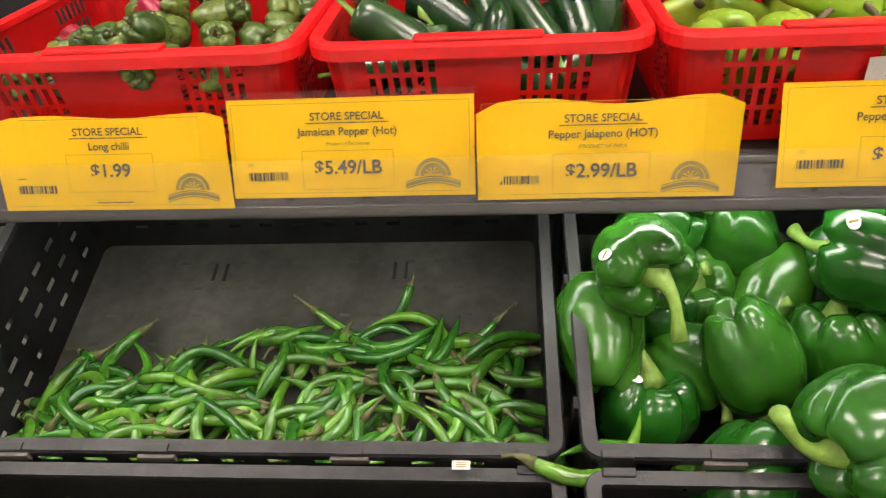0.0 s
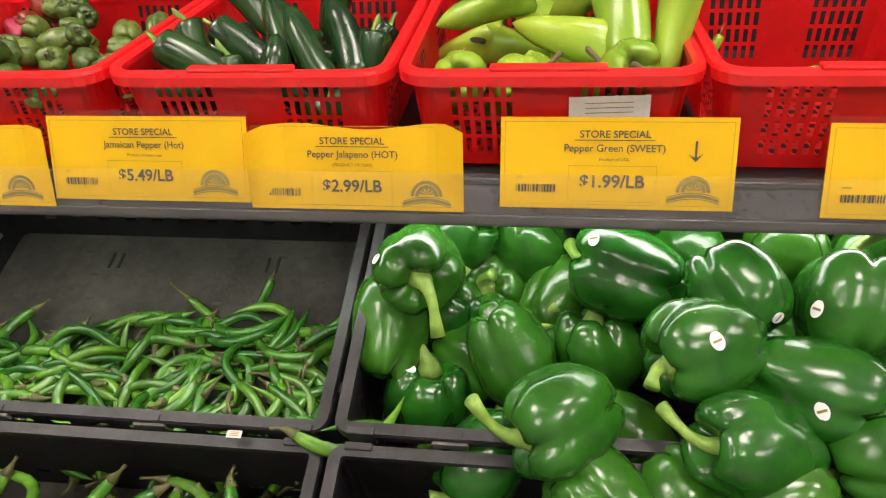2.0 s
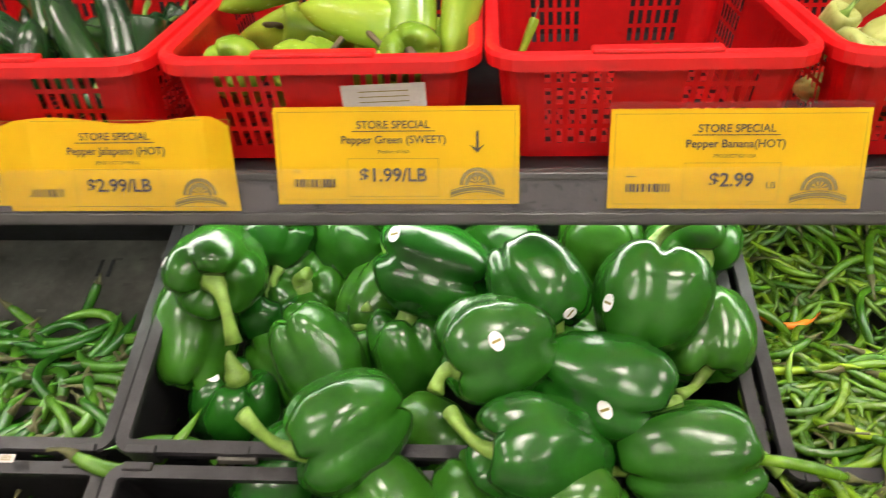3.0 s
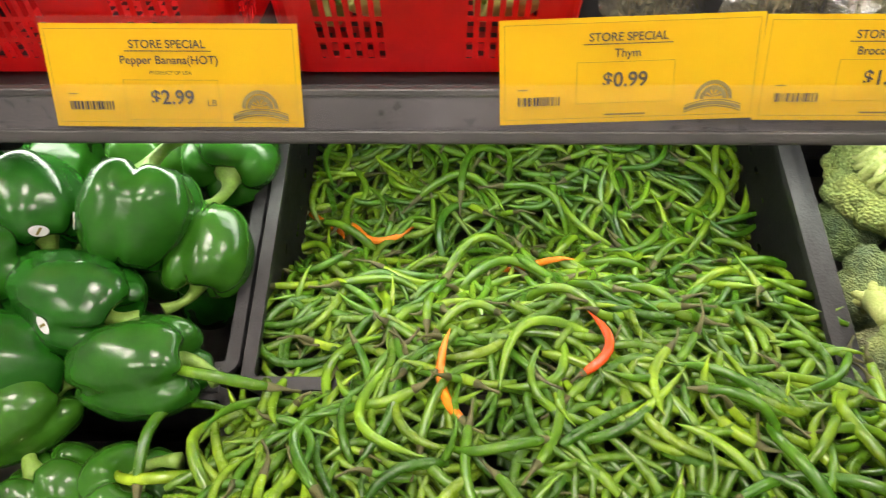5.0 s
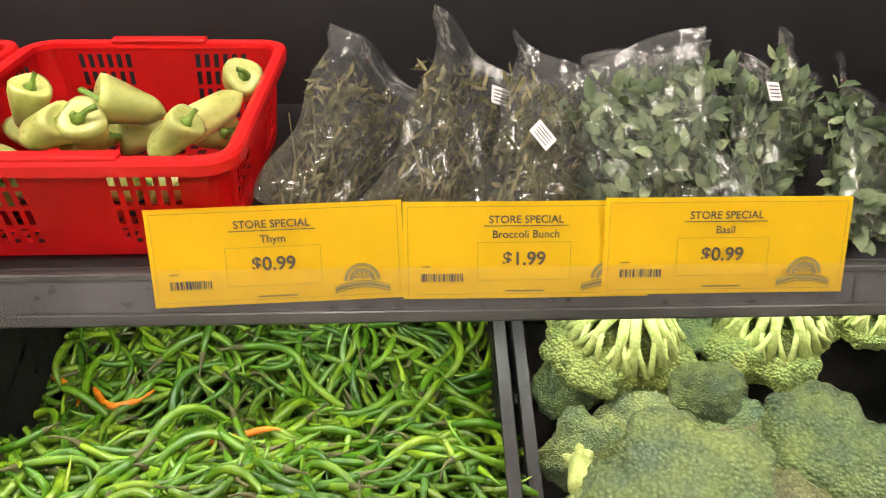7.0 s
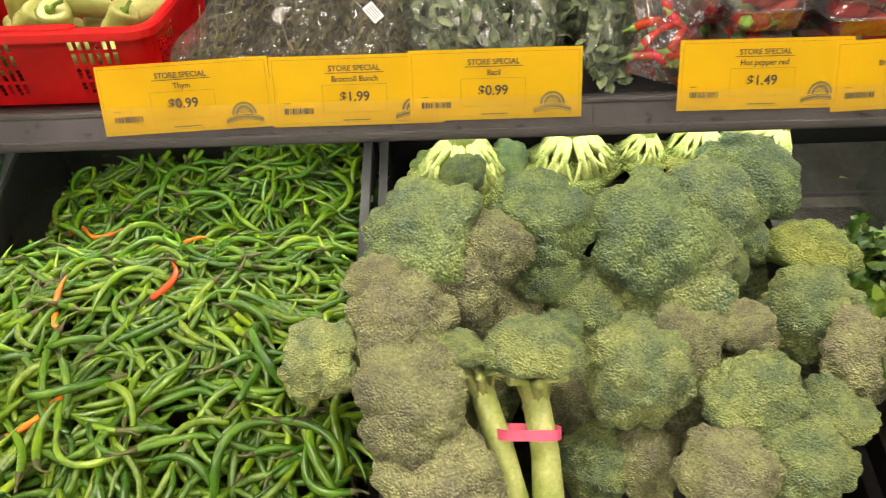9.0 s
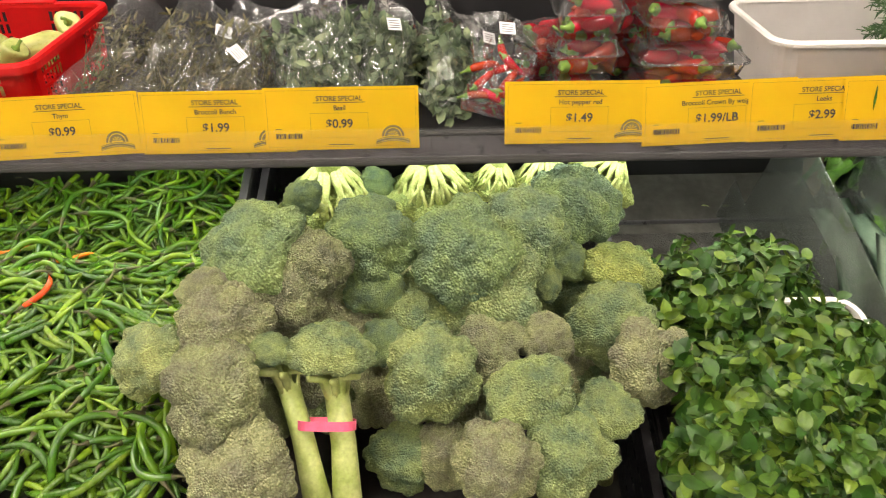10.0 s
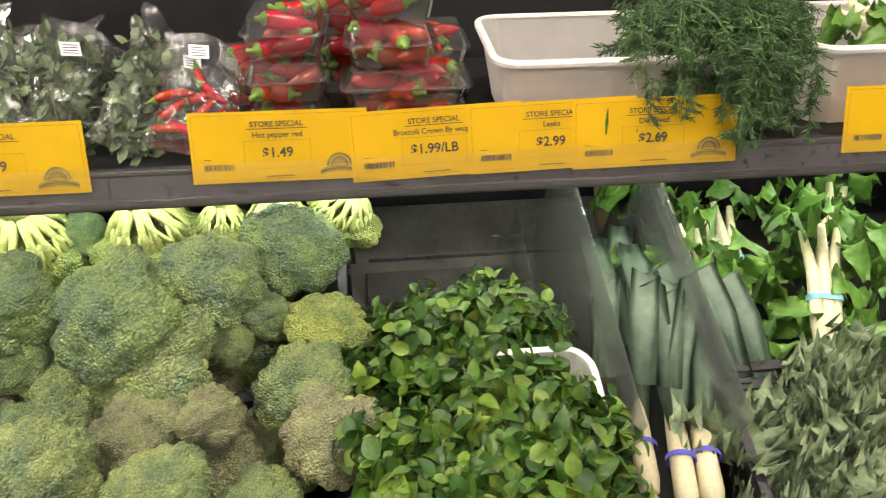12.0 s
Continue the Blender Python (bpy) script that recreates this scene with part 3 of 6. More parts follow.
def pepper_stem(bend, length, seed):
    top = 0.93
    pts, rad = [], []
    for k in range(9):
        q = k / 8
        pts.append((bend * q * q * 0.55, 0.10 * math.sin(q * 3 + seed) * q, top - 0.03 + length * (q - 0.28 * abs(bend) * q * q)))
        rad.append(0.11 * (1 - q) ** 4 + 0.050 + 0.028 * max(0, q - 0.75) * 4)
    v, f = tube(pts, rad, 10)
    return from_data(v, f)


BODIES = [pepper_body(4, 1), pepper_body(3, 5, 1.05), pepper_body(4, 9, 0.92), pepper_body(3, 14, 1.1), pepper_body(4, 21, 1.12)]
STEMS = [pepper_stem(0.9, 0.62, 1), pepper_stem(-0.5, 0.55, 4), pepper_stem(1.25, 0.78, 2), pepper_stem(0.2, 0.35, 7)]
for q in BODIES:
    q.materials.append(M_PEPPER)
for q in STEMS:
    q.materials.append(M_PSTEM)
v, f = tube([(0, 0, 0), (0, 0, 0.0006)], [0.0075, 0.0075], 16)
STICKER = from_data([(p[0] * 0.8, p[1] * 1.15, p[2]) for p in v], f, False)
STICKER.materials.append(M_WHITE)


def bell_pepper(x, y, z, width, length, axis, body=0, stem=0, spin=0.0, sticker=None, label="glossy green bell pepper in the heap"):
    """Centre, size and the way its stem points (right, up, towards the shopper)."""
    d = facing(*axis)
    k = width * 1.17
    length *= 1.0
    m = aim(Vector((x, y, z)) - d * length * 0.52, d, spin, (k, k, length / 1.15))
    p = empty("bell_pepper", m, label, "bell pepper", "green bell peppers")
    part("body", BODIES[body], None, p)
    if stem is not None:
        part("stem", STEMS[stem], None, p, "pale green curved stem")
    if sticker is not None:
        n = facing(*sticker)
        c = Vector((x, y, z))
        inv = m.inverted()
        o = inv @ c
        dirl = (inv.to_3x3() @ n).normalized()
        best = None
        for vv in BODIES[body].vertices:
            q = (vv.co - o).normalized().dot(dirl)
            if best is None or q > best[0]:
                best = (q, vv.co, vv.normal)
        wp = m @ best[1]
        wn = (m.to_3x3().inverted().transposed() @ best[2]).normalized()
        st = part("sticker", STICKER, None, p, "small white oval sticker")
        st.matrix_basis = inv @ aim(wp + wn * 0.0006, wn, spin)
        part("print", slab(-0.0042, 0.0042, -0.0012, 0.0012, 0.0007, 0.0009), M_OLIVE, st, "small grey print")
    return p


bell_pepper(0.238, 0.048, 1.064, 0.092, 0.095, (0.25, -0.45, 0.85), 0, 0, -1.2, (-0.75, 0.15, 0.6))
bell_pepper(0.200, 0.040, 0.985, 0.084, 0.110, (0.1, 0.95, -0.45), 1, 1, 0.2)
bell_pepper(0.245, 0.009, 0.916, 0.092, 0.112, (0.12, 0.9, 0.35), 2, 0, 0.1, (-0.3, 0.65, 0.7))
bell_pepper(0.304, 0.120, 0.985, 0.090, 0.085, (0.05, 0.35, 0.9), 0, 3, 1.0)
bell_pepper(0.356, 0.153, 1.027, 0.086, 0.095, (0.0, -0.8, -0.5), 2, 1, 0.3)
bell_pepper(0.339, 0.009, 0.980, 0.082, 0.100, (0.35, -0.55, -0.2), 3, 1, 0.7)
bell_pepper(0.434, 0.037, 0.965, 0.092, 0.106, (-0.1, 0.9, 0.2), 0, 2, 3.3)
bell_pepper(0.460, 0.061, 1.057, 0.092, 0.110, (-0.9, 0.3, -0.3), 1, 1, 0.5, (-0.6, 0.6, 0.6))
bell_pepper(0.392, -0.111, 0.995, 0.092, 0.108, (-0.85, -0.35, 0.35), 0, 0, 2.2, label="glossy green bell pepper lying on top of the heap")
bell_pepper(0.317, -0.082, 0.914, 0.082, 0.090, (-0.4, -0.7, 0.3), 3, 1, 0.0)
bell_pepper(0.438, -0.147, 0.931, 0.086, 0.100, (-0.7, 0.6, 0.1), 4, 1, 0.9)
bell_pepper(0.518, -0.062, 1.045, 0.092, 0.108, (-0.85, -0.35, 0.3), 2, 3, 0.4, (0.1, 0.35, 0.95), "dark green bell pepper lying on its side")
bell_pepper(0.562, 0.005, 1.065, 0.088, 0.098, (0.35, -0.6, 0.25), 0, 1, 0.9, (0.55, -0.3, 0.8))
bell_pepper(0.664, 0.002, 1.070, 0.100, 0.108, (0.1, 0.92, -0.25), 2, 1, 0.2, (-0.75, -0.1, 0.65), "large dark green bell pepper with rounded lobes")
bell_pepper(0.619, -0.071, 1.020, 0.088, 0.112, (0.9, -0.35, 0.3), 1, 3, 0.6, (-0.1, -0.35, 0.95))
bell_pepper(0.563, -0.129, 0.994, 0.084, 0.108, (-0.92, 0.15, 0.35), 3, 0, 3.4)
bell_pepper(0.683, -0.120, 0.985, 0.086, 0.104, (0.9, 0.25, 0.1), 4, 1, 1.2)
bell_pepper(0.721, -0.009, 1.024, 0.078, 0.088, (-0.1, -0.85, 0.45), 0, 1, 0.0)
bell_pepper(0.732, 0.095, 1.066, 0.090, 0.088, (0.0, -0.6, 0.8), 2, 1, 0.8)
bell_pepper(0.636, 0.107, 1.052, 0.085, 0.085, (0.2, 0.8, 0.2), 1, 3, 0.8)
bell_pepper(0.538, 0.122, 1.045, 0.086, 0.085, (-0.3, 0.7, -0.6), 0, 1, 0.8)
bell_pepper(0.506, -0.131, 0.930, 0.082, 0.085, (0.5, -0.6, 0.3), 2, 1, 0.0)
bell_pepper(0.586, -0.148, 0.959, 0.080, 0.090, (0.7, 0.5, -0.2), 0, 1, 1.4)
bell_pepper(0.271, 0.138, 1.043, 0.080, 0.085, (0.4, 0.6, 0.4), 3, 1, 1.4)
bell_pepper(0.393, 0.105, 0.996, 0.076, 0.090, (-0.2, -0.8, 0.2), 4, 1, 0.4)
bell_pepper(0.377, 0.064, 0.965, 0.072, 0.080, (0.1, 0.7, 0.6), 2, 3, 0.4)
bell_pepper(0.466, -0.051, 0.926, 0.080, 0.090, (0.4, -0.5, 0.3), 1, 1, 0.4)
bell_pepper(0.265, 0.097, 0.981, 0.082, 0.090, (0.3, 0.5, 0.3), 2, 3, 0.9)
bell_pepper(0.330, 0.077, 0.924, 0.082, 0.090, (-0.3, 0.5, 0.3), 1, 3, 1.9)
bell_pepper(0.296, 0.048, 0.935, 0.080, 0.090, (0.6, -0.4, 0.2), 0, 1, 0.9)
bell_pepper(0.519, 0.053, 0.953, 0.082, 0.095, (0.6, 0.4, 0.2), 3, 1, 0.9)
bell_pepper(0.618, 0.063, 0.962, 0.084, 0.095, (-0.6, 0.4, 0.2), 1, 1, 2.9)
bell_pepper(0.698, 0.052, 0.937, 0.080, 0.095, (0.2, 0.9, 0.2), 4, 1, 1.9)
bell_pepper(0.642, -0.064, 0.936, 0.080, 0.095, (0.2, 0.5, 0.7), 0, 1, 1.9)
rng = random.Random(5)
for k in range(14):
    px = 0.225 + 0.078 * (k % 7) + rng.uniform(-0.01, 0.01)
    py = -0.215 - 0.095 * (k // 7) + rng.uniform(-0.015, 0.015)
    bell_pepper(px, py, 0.880 - 0.045 * (k // 7) + (0.025 if k % 7 > 2 else -0.03), 0.084, 0.098, (rng.uniform(-1, 1), rng.uniform(-0.7, 0.9), rng.uniform(-0.3, 0.5)), k % 5, (3, 0, 1, 2)[k % 4], rng.uniform(0, 6))


# ---------- chilies ----------
def chili_shape(length, radius, curve, twist, seed, n=8, segs=11):
    """A thin curved pepper along x, its middle at the origin. Returns body and stem (verts, faces)."""
    rnd = random.Random(seed)
    pts, rad = [], []
    w = rnd.uniform(-1, 1)
    for k in range(segs):
        q = k / (segs - 1)
        pts.append(((q - 0.5) * length, curve * length * (4 * q * (1 - q) - 0.5) + 0.03 * length * w * math.sin(q * 6.3), twist * length * math.sin(q * math.pi * 1.3)))
        rad.append(radius * (min(1.0, 0.55 + q * 3.2) if q < 0.15 else (1 - 0.25 * q) if q < 0.7 else (1 - 0.25 * q) * max(0.06, 1 - ((q - 0.7) / 0.3) ** 1.7)))
    body = tube(pts, rad, n)
    a, b = Vector(pts[0]), Vector(pts[1])
    d = (a - b).normalized()
    side = Vector((d.y, -d.x, 0.3)) * rnd.uniform(-0.6, 0.6)
    sl = length * rnd.uniform(0.15, 0.28)
    stem = tube([b.lerp(a, 0.6), a + d * sl * 0.25, a + (d + side * 0.5) * sl * 0.6, a + (d + side) * sl], [radius * 0.85, radius * 0.42, radius * 0.22, radius * 0.30], 6)
    return body, stem


def chili_kinds(count, lo, hi, radius, mat, seed):
    rnd = random.Random(seed)
    out = []
    for k in range(count):
        b, s = chili_shape(rnd.uniform(lo, hi), radius * rnd.uniform(0.85, 1.15), rnd.uniform(-0.42, 0.42), rnd.uniform(-0.16, 0.16), seed + k)
        bme, sme = from_data(*b), from_data(*s)
        bme.materials.append(mat)
        sme.materials.append(M_CSTEM)
        out.append((bme, sme))
    return out


def lay(field, x, y, yaw, lift, length, roll):
    """A pose for a thin thing that lies on a height field."""
    c, s = math.cos(yaw), math.sin(yaw)
    h = length * 0.4
    a, b = field(x - c * h, y - s * h), field(x + c * h, y + s * h)
    t = Vector((2 * h * c, 2 * h * s, max(-0.9 * h, min(0.9 * h, b - a)))).normalized()
    q = t.to_track_quat("X", "Z")
    return Matrix.Translation((x, y, (a + b) / 2 + lift)) @ q.to_matrix().to_4x4() @ Matrix.Rotation(roll, 4, "X")


def chili(kind, m, name, label, category, group):
    c = part(name, kind[0], None)
    c.matrix_basis = m
    tagged(c, label, category, group)
    part("stem", kind[1], None, c, "thin dry stem")
    return c


LONG = chili_kinds(12, 0.070, 0.125, 0.0080, M_CHILI, 40)
THIN = chili_kinds(12, 0.068, 0.118, 0.0048, M_BEAN, 80)


def c1_floor(x, y):
    return 0.779 + 0.404 * y


def c1_heap(x, y):
    q = max(0.0, min(1.0, (0.21 - y) / 0.2))
    hump = 0.012 * math.sin(x * 17 + 1.1) + 0.008 * math.sin(x * 41)
    return c1_floor(x, y) + 0.014 + q * (0.032 + hump)


rng = random.Random(11)
for k in range(290):
    x = rng.uniform(-0.455, 0.125)
    top = 0.155 + 0.04 * math.sin(x * 9 + 2.2)
    y = -0.030 + (top + 0.030) * rng.random() ** 1.15
    yaw = rng.gauss(0.35, 0.8) if rng.random() < 0.7 or y > 0.12 else rng.uniform(-1.6, 1.6)
    if y > 0.14:
        yaw *= 0.5
    if rng.random() < 0.5:
        yaw += math.pi
    field = c1_heap if k > 60 else c1_floor
    chili(LONG[k % 12], lay(field, x, y, yaw, 0.008 + rng.uniform(-0.004, 0.012) * (k > 60), 0.10, rng.uniform(-0.6, 0.6)),
          "long_chili", "long glossy dark green chili in the black crate", "chili pepper", "long green chilies")
chili(LONG[3], Matrix.Translation((-0.030, 0.215, 0.896)) @ Matrix.Rotation(radians(-63), 4, "Y") @ Matrix.Rotation(radians(200), 4, "Z") @ Matrix.Scale(0.9, 4),
      "long_chili", "long green chili standing up against the others", "chili pepper", "long green chilies")
for k in range(75):
    x, y = rng.uniform(-0.44, 0.12), rng.uniform(-0.42, -0.13)
    chili(LONG[k % 12], lay(lambda a, b: 0.845 + 0.30 * (b + 0.15) + 0.01 * math.sin(a * 20), x, y, rng.uniform(0, 6.28), rng.uniform(-0.01, 0.012), 0.10, rng.uniform(-0.6, 0.6)),
          "long_chili", "long glossy green chili in the front crate", "chili pepper", "long green chilies")
for x, y, z, yaw in ((0.185, -0.085, 0.945, 0.5), (0.215, -0.082, 0.938, 3.0)):
    chili(LONG[1], lay(lambda a, b: z, x, y, yaw, 0.0, 0.1, 0.2), "long_chili", "stray green chili beside the bell peppers", "chili pepper", "long green chilies")


def bean_field(x, y):
    z = 0.990 - 0.95 * (y + 0.12) ** 2 * (1.0 if y > -0.12 else 0.75)
    z += 0.030 * math.exp(-((y + 0.10) / 0.09) ** 2 - ((x - 1.08) / 0.16) ** 2)
    if y > 0.05:
        q = min(1.0, (y - 0.05) / 0.08)
        z = z * (1 - q) + q * (0.806 + 0.404 * y + 0.057 + 0.042 * max(0.0, min(1.0, (x - 0.86) / 0.22)))
    z -= 0.034 * math.exp(-((y + 0.125) / 0.04) ** 2) * (max(0.0, min(1.0, (0.93 - x) / 0.10)) + 0.6 * max(0.0, min(1.0, (x - 1.17) / 0.08)))
    edge = min(x - 0.772, 1.302 - x)
    return z - 0.008 * max(0.0, 1 - edge / 0.06) + 0.006 * math.sin(x * 31 + y * 17) + 0.005 * math.sin(y * 47 - x * 13)


def bean_heap():
    """The depth of the heap under the chilies that lie on top: real thin peppers, joined, their colour darkened as
    shade.
    """
    rnd = random.Random(21)
    shapes = []
    for k in range(10):
        b, s = chili_shape(rnd.uniform(0.07, 0.112), 0.0047 * rnd.uniform(0.85, 1.15), rnd.uniform(-0.3, 0.3), rnd.uniform(-0.06, 0.06), 300 + k, 6, 8)
        shapes.append(([np.array(v) for v in b[0]], b[1]))
    verts, faces = [], []
    for k in range(1750):
        x, y = rnd.uniform(0.770, 1.308), rnd.uniform(-0.41, 0.305)
        m = lay(bean_field, x, y, rnd.uniform(0, 6.28), rnd.uniform(-0.030, 0.004), 0.09, rnd.uniform(-0.8, 0.8))
        r, t = np.array(m.to_3x3()), np.array(m.translation)
        vs, fs = shapes[k % 10]
        o = len(verts)
        verts.extend(r @ q + t for q in vs)
        faces.extend(tuple(i + o for i in q) for q in fs)
    ob = part("thin_chili_heap", from_data(verts, faces), M_BEANSHADE)
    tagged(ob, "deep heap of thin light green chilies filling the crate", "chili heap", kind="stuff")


bean_heap()
rng = random.Random(31)
for k in range(290):
    x, y = rng.uniform(0.772, 1.304), rng.uniform(-0.36, 0.29)
    if k % 14 == 0:
        x, y = 1.310 + rng.uniform(-0.02, 0.02), rng.uniform(-0.36, -0.12)
    m = lay(bean_field, x, y, rng.gauss(0.25, 0.85) + (math.pi if rng.random() < 0.5 else 0), rng.uniform(0.0, 0.010), 0.08, rng.uniform(-0.7, 0.7))
    chili(THIN[k % 12], m, "thin_chili", "thin light green chili on the heap", "chili pepper", "thin green chilies")
ORANGE = chili_kinds(2, 0.075, 0.09, 0.0052, M_ORANGE, 7)
SCARLET = chili_kinds(1, 0.06, 0.065, 0.0048, M_SCARLET, 9)
for x, y, yaw, kind in ((0.958, -0.150, 1.75, ORANGE[0]), (0.872, 0.148, -0.15, ORANGE[1]), (0.806, 0.160, -0.8, ORANGE[0]), (1.043, 0.030, 0.15, ORANGE[0]), (1.080, -0.120, 1.35, SCARLET[0]), (0.985, -0.29, 0.5, ORANGE[0])):
    chili(kind, lay(bean_field, x, y, yaw, 0.007, 0.08, 0.2), "ripe_chili", "single ripe orange-red chili among the green ones", "chili pepper", "ripe chilies")
for x, y, z, yaw in ((0.752, -0.130, 0.990, 2.6), (0.732, -0.170, 0.960, 0.9), (0.768, -0.19, 0.960, 1.6), (0.718, -0.20, 0.945, 2.9)):
    chili(THIN[2], lay(lambda a, b: z, x, y, yaw, 0.0, 0.08, 0.2), "thin_chili", "thin light green chili fallen over the crate rim", "chili pepper", "thin green chilies")


# ---------- broccoli ----------
def crown_mesh(seed, florets=9, flatness=0.8):
    """A knobbly crown, one unit wide, dome up: big florets, each of many small ones, with sharp creases between."""
    bm = bmesh.new()
    bmesh.ops.create_icosphere(bm, subdivisions=5, radius=0.5)
    co = np.array([v.co for v in bm.verts])
    rnd = np.random.RandomState(seed)
    n = co / np.linalg.norm(co, axis=1, keepdims=True)

    def spread(count, gap, low):
        got = []
        for _ in range(count * 60):
            c = rnd.normal(size=3)
            c[2] = abs(c[2]) - low
            c /= np.linalg.norm(c)
            if len(got) < count and all(c @ q < math.cos(gap) for q in got):
                got.append(c)
        return got

    def union(r, c, far, ball):
        cs = n @ c
        under = ball ** 2 - far ** 2 * (1 - cs ** 2)
        hit = (under > 0) & (cs > 0)
        return np.where(hit, np.maximum(r, far * cs + np.sqrt(np.clip(under, 0, None))), r)
    r = np.full(len(n), 0.68)
    for c in spread(florets, 0.62, 0.15):
        r = union(r, c, rnd.uniform(0.50, 0.62), rnd.uniform(0.37, 0.46))
    base = r.copy()
    for c in spread(110, 0.19, 0.35):
        here = base[np.argmax(n @ c)]
        ball = rnd.uniform(0.11, 0.18)
        r = union(r, c, here - ball * rnd.uniform(0.34, 0.62), ball)
    for _ in range(3):
        r *= 1 + 0.04 * np.sin(n @ rnd.normal(size=3) * 2.2 + rnd.uniform(0, 6))
    low = np.clip(-n[:, 2] - 0.1, 0, 1)
    r *= 1 - 0.45 * low
    p = n * r[:, None] * 0.5
    p[:, 2] *= flatness
    for v, q in zip(bm.verts, p):
        v.co = q
    return to_mesh(bm, True)


def stem_set(seed, trunk=0.55, spread=0.34, branches=7):
    """A cut stem and the branches that carry the crown, each a mesh of its own."""
    rnd = random.Random(seed)
    main = from_data(*tube([(0, 0, -0.16), (0.01, 0, -0.16 - trunk * 0.5), (0.0, 0.01, -0.16 - trunk)], [0.135, 0.12, 0.125], 12))
    out = []
    for k in range(branches):
        a = 2 * math.pi * k / branches + rnd.uniform(-0.3, 0.3)
        e = Vector((math.cos(a) * spread, math.sin(a) * spread, rnd.uniform(-0.02, 0.08)))
        out.append(from_data(*tube([(0.02 * math.cos(a), 0.02 * math.sin(a), -0.26), (e.x * 0.5, e.y * 0.5, -0.10), e], [0.075, 0.055, 0.06], 8)))
    return main, out


def fan_set(seed):
    """The underside of a crown: branches that fan out from a short cut stem."""
    rnd = random.Random(seed)
    main = from_data(*tube([(0, 0, -0.34), (0, 0, -0.50), (0, 0.01, -0.64)], [0.15, 0.13, 0.14], 12))
    out = []
    for k in range(15):
        a = 2 * math.pi * k / 15 + rnd.uniform(-0.15, 0.15)
        e = Vector((math.cos(a) * 0.37, math.sin(a) * 0.37, rnd.uniform(-0.12, -0.04)))
        b = Vector((math.cos(a) * 0.09, math.sin(a) * 0.09, -0.43))
        mid = b.lerp(e, 0.5) + Vector((math.cos(a), math.sin(a), -0.4)) * 0.03
        out.append(from_data(*tube([b, mid, e], [0.050, 0.034, 0.030], 7)))
        for q in (-0.25, 0.25):
            e2 = Vector((math.cos(a + q) * 0.38, math.sin(a + q) * 0.38, rnd.uniform(-0.14, -0.02)))
            out.append(from_data(*tube([mid, mid.lerp(e2, 0.55), e2], [0.026, 0.020, 0.026], 6)))
    return main, out


CROWNS = [crown_mesh(2, 9), crown_mesh(3, 6), crown_mesh(4, 12, 0.9), crown_mesh(6, 8, 0.8)]
BSTEMS = [stem_set(1), stem_set(2, 1.25, 0.3, 6), fan_set(3)]
for q in BSTEMS:
    for me in (q[0], *q[1]):
        me.materials.append(M_BSTEM)
CROWN_BY = {}


def broccoli(x, y, z, w, h, axis, crown=0, stem=0, tone="g", spin=0.0, label="green broccoli crown in the heap"):
    """Centre and size of the crown and the way its dome points (right, up, towards the shopper)."""
    mat = {"g": M_BROC, "d": M_BROCDARK, "b": M_BROCBLUE, "y": M_BROCYEL}[tone]
    key = (crown, tone)
    if key not in CROWN_BY:
        CROWN_BY[key] = CROWNS[crown].copy()
        CROWN_BY[key].materials.append(mat)
    d = facing(*axis)
    m = aim((x, y, z), d, spin, (w * 1.12, w * 1.12, (w + h) / 2 * 1.25))
    b = empty("broccoli", m, label, "broccoli", "broccoli heads")
    part("crown", CROWN_BY[key], None, b)
    st = part("stem", BSTEMS[stem][0], None, b, "pale green cut stem")
    for me in BSTEMS[stem][1]:
        part("branch", me, None, st)
    return b


broccoli(1.398, -0.189, 1.118, 0.117, 0.094, (-0.25, 0.5, 0.85), 0, 0, "b", 0.0, "large blue-green broccoli crown on top")
broccoli(1.462, -0.194, 1.105, 0.088, 0.086, (0.3, 0.35, 0.9), 1, 0, "d", 1.4)
broccoli(1.425, -0.209, 1.064, 0.104, 0.066, (0, -0.15, 1), 2, 0, "d", 2.7)
broccoli(1.534, -0.134, 1.096, 0.107, 0.118, (0, 0.35, 0.9), 3, 0, "b", 4.1)
broccoli(1.536, -0.170, 1.048, 0.071, 0.053, (0, -0.2, 1), 1, 0, "b", 5.5)
broccoli(1.652, -0.149, 1.087, 0.129, 0.115, (-0.15, 0.4, 0.9), 0, 0, "b", 0.7, "very large blue-green broccoli crown")
broccoli(1.734, -0.086, 1.082, 0.113, 0.086, (0.3, 0.5, 0.85), 2, 0, "b", 2.0)
broccoli(1.686, -0.173, 1.036, 0.127, 0.088, (0.05, -0.1, 1), 3, 0, "g", 3.4)
broccoli(1.797, -0.092, 1.036, 0.067, 0.057, (0.5, 0.2, 0.85), 1, 0, "b", 4.8)
broccoli(1.762, -0.138, 1.030, 0.046, 0.035, (0.5, 0, 0.85), 1, 0, "g", 6.1)
broccoli(1.820, -0.004, 1.070, 0.123, 0.078, (0.25, 0.6, 0.75), 2, 0, "b", 1.3, "pale blue-green broccoli crown near the shelf light")
broccoli(1.344, -0.242, 1.099, 0.062, 0.042, (-0.3, 0.6, 0.7), 1, 0, "d", 2.7)
broccoli(1.373, -0.268, 1.065, 0.103, 0.080, (-0.1, 0.5, 0.85), 2, 0, "d", 4.0)
broccoli(1.294, -0.300, 1.041, 0.081, 0.104, (-0.6, 0.1, 0.8), 0, 0, "g", 5.4, "green broccoli crown leaning over the crate rim")
broccoli(1.383, -0.366, 1.057, 0.100, 0.093, (-0.2, 0.25, 0.95), 3, 0, "d", 0.6)
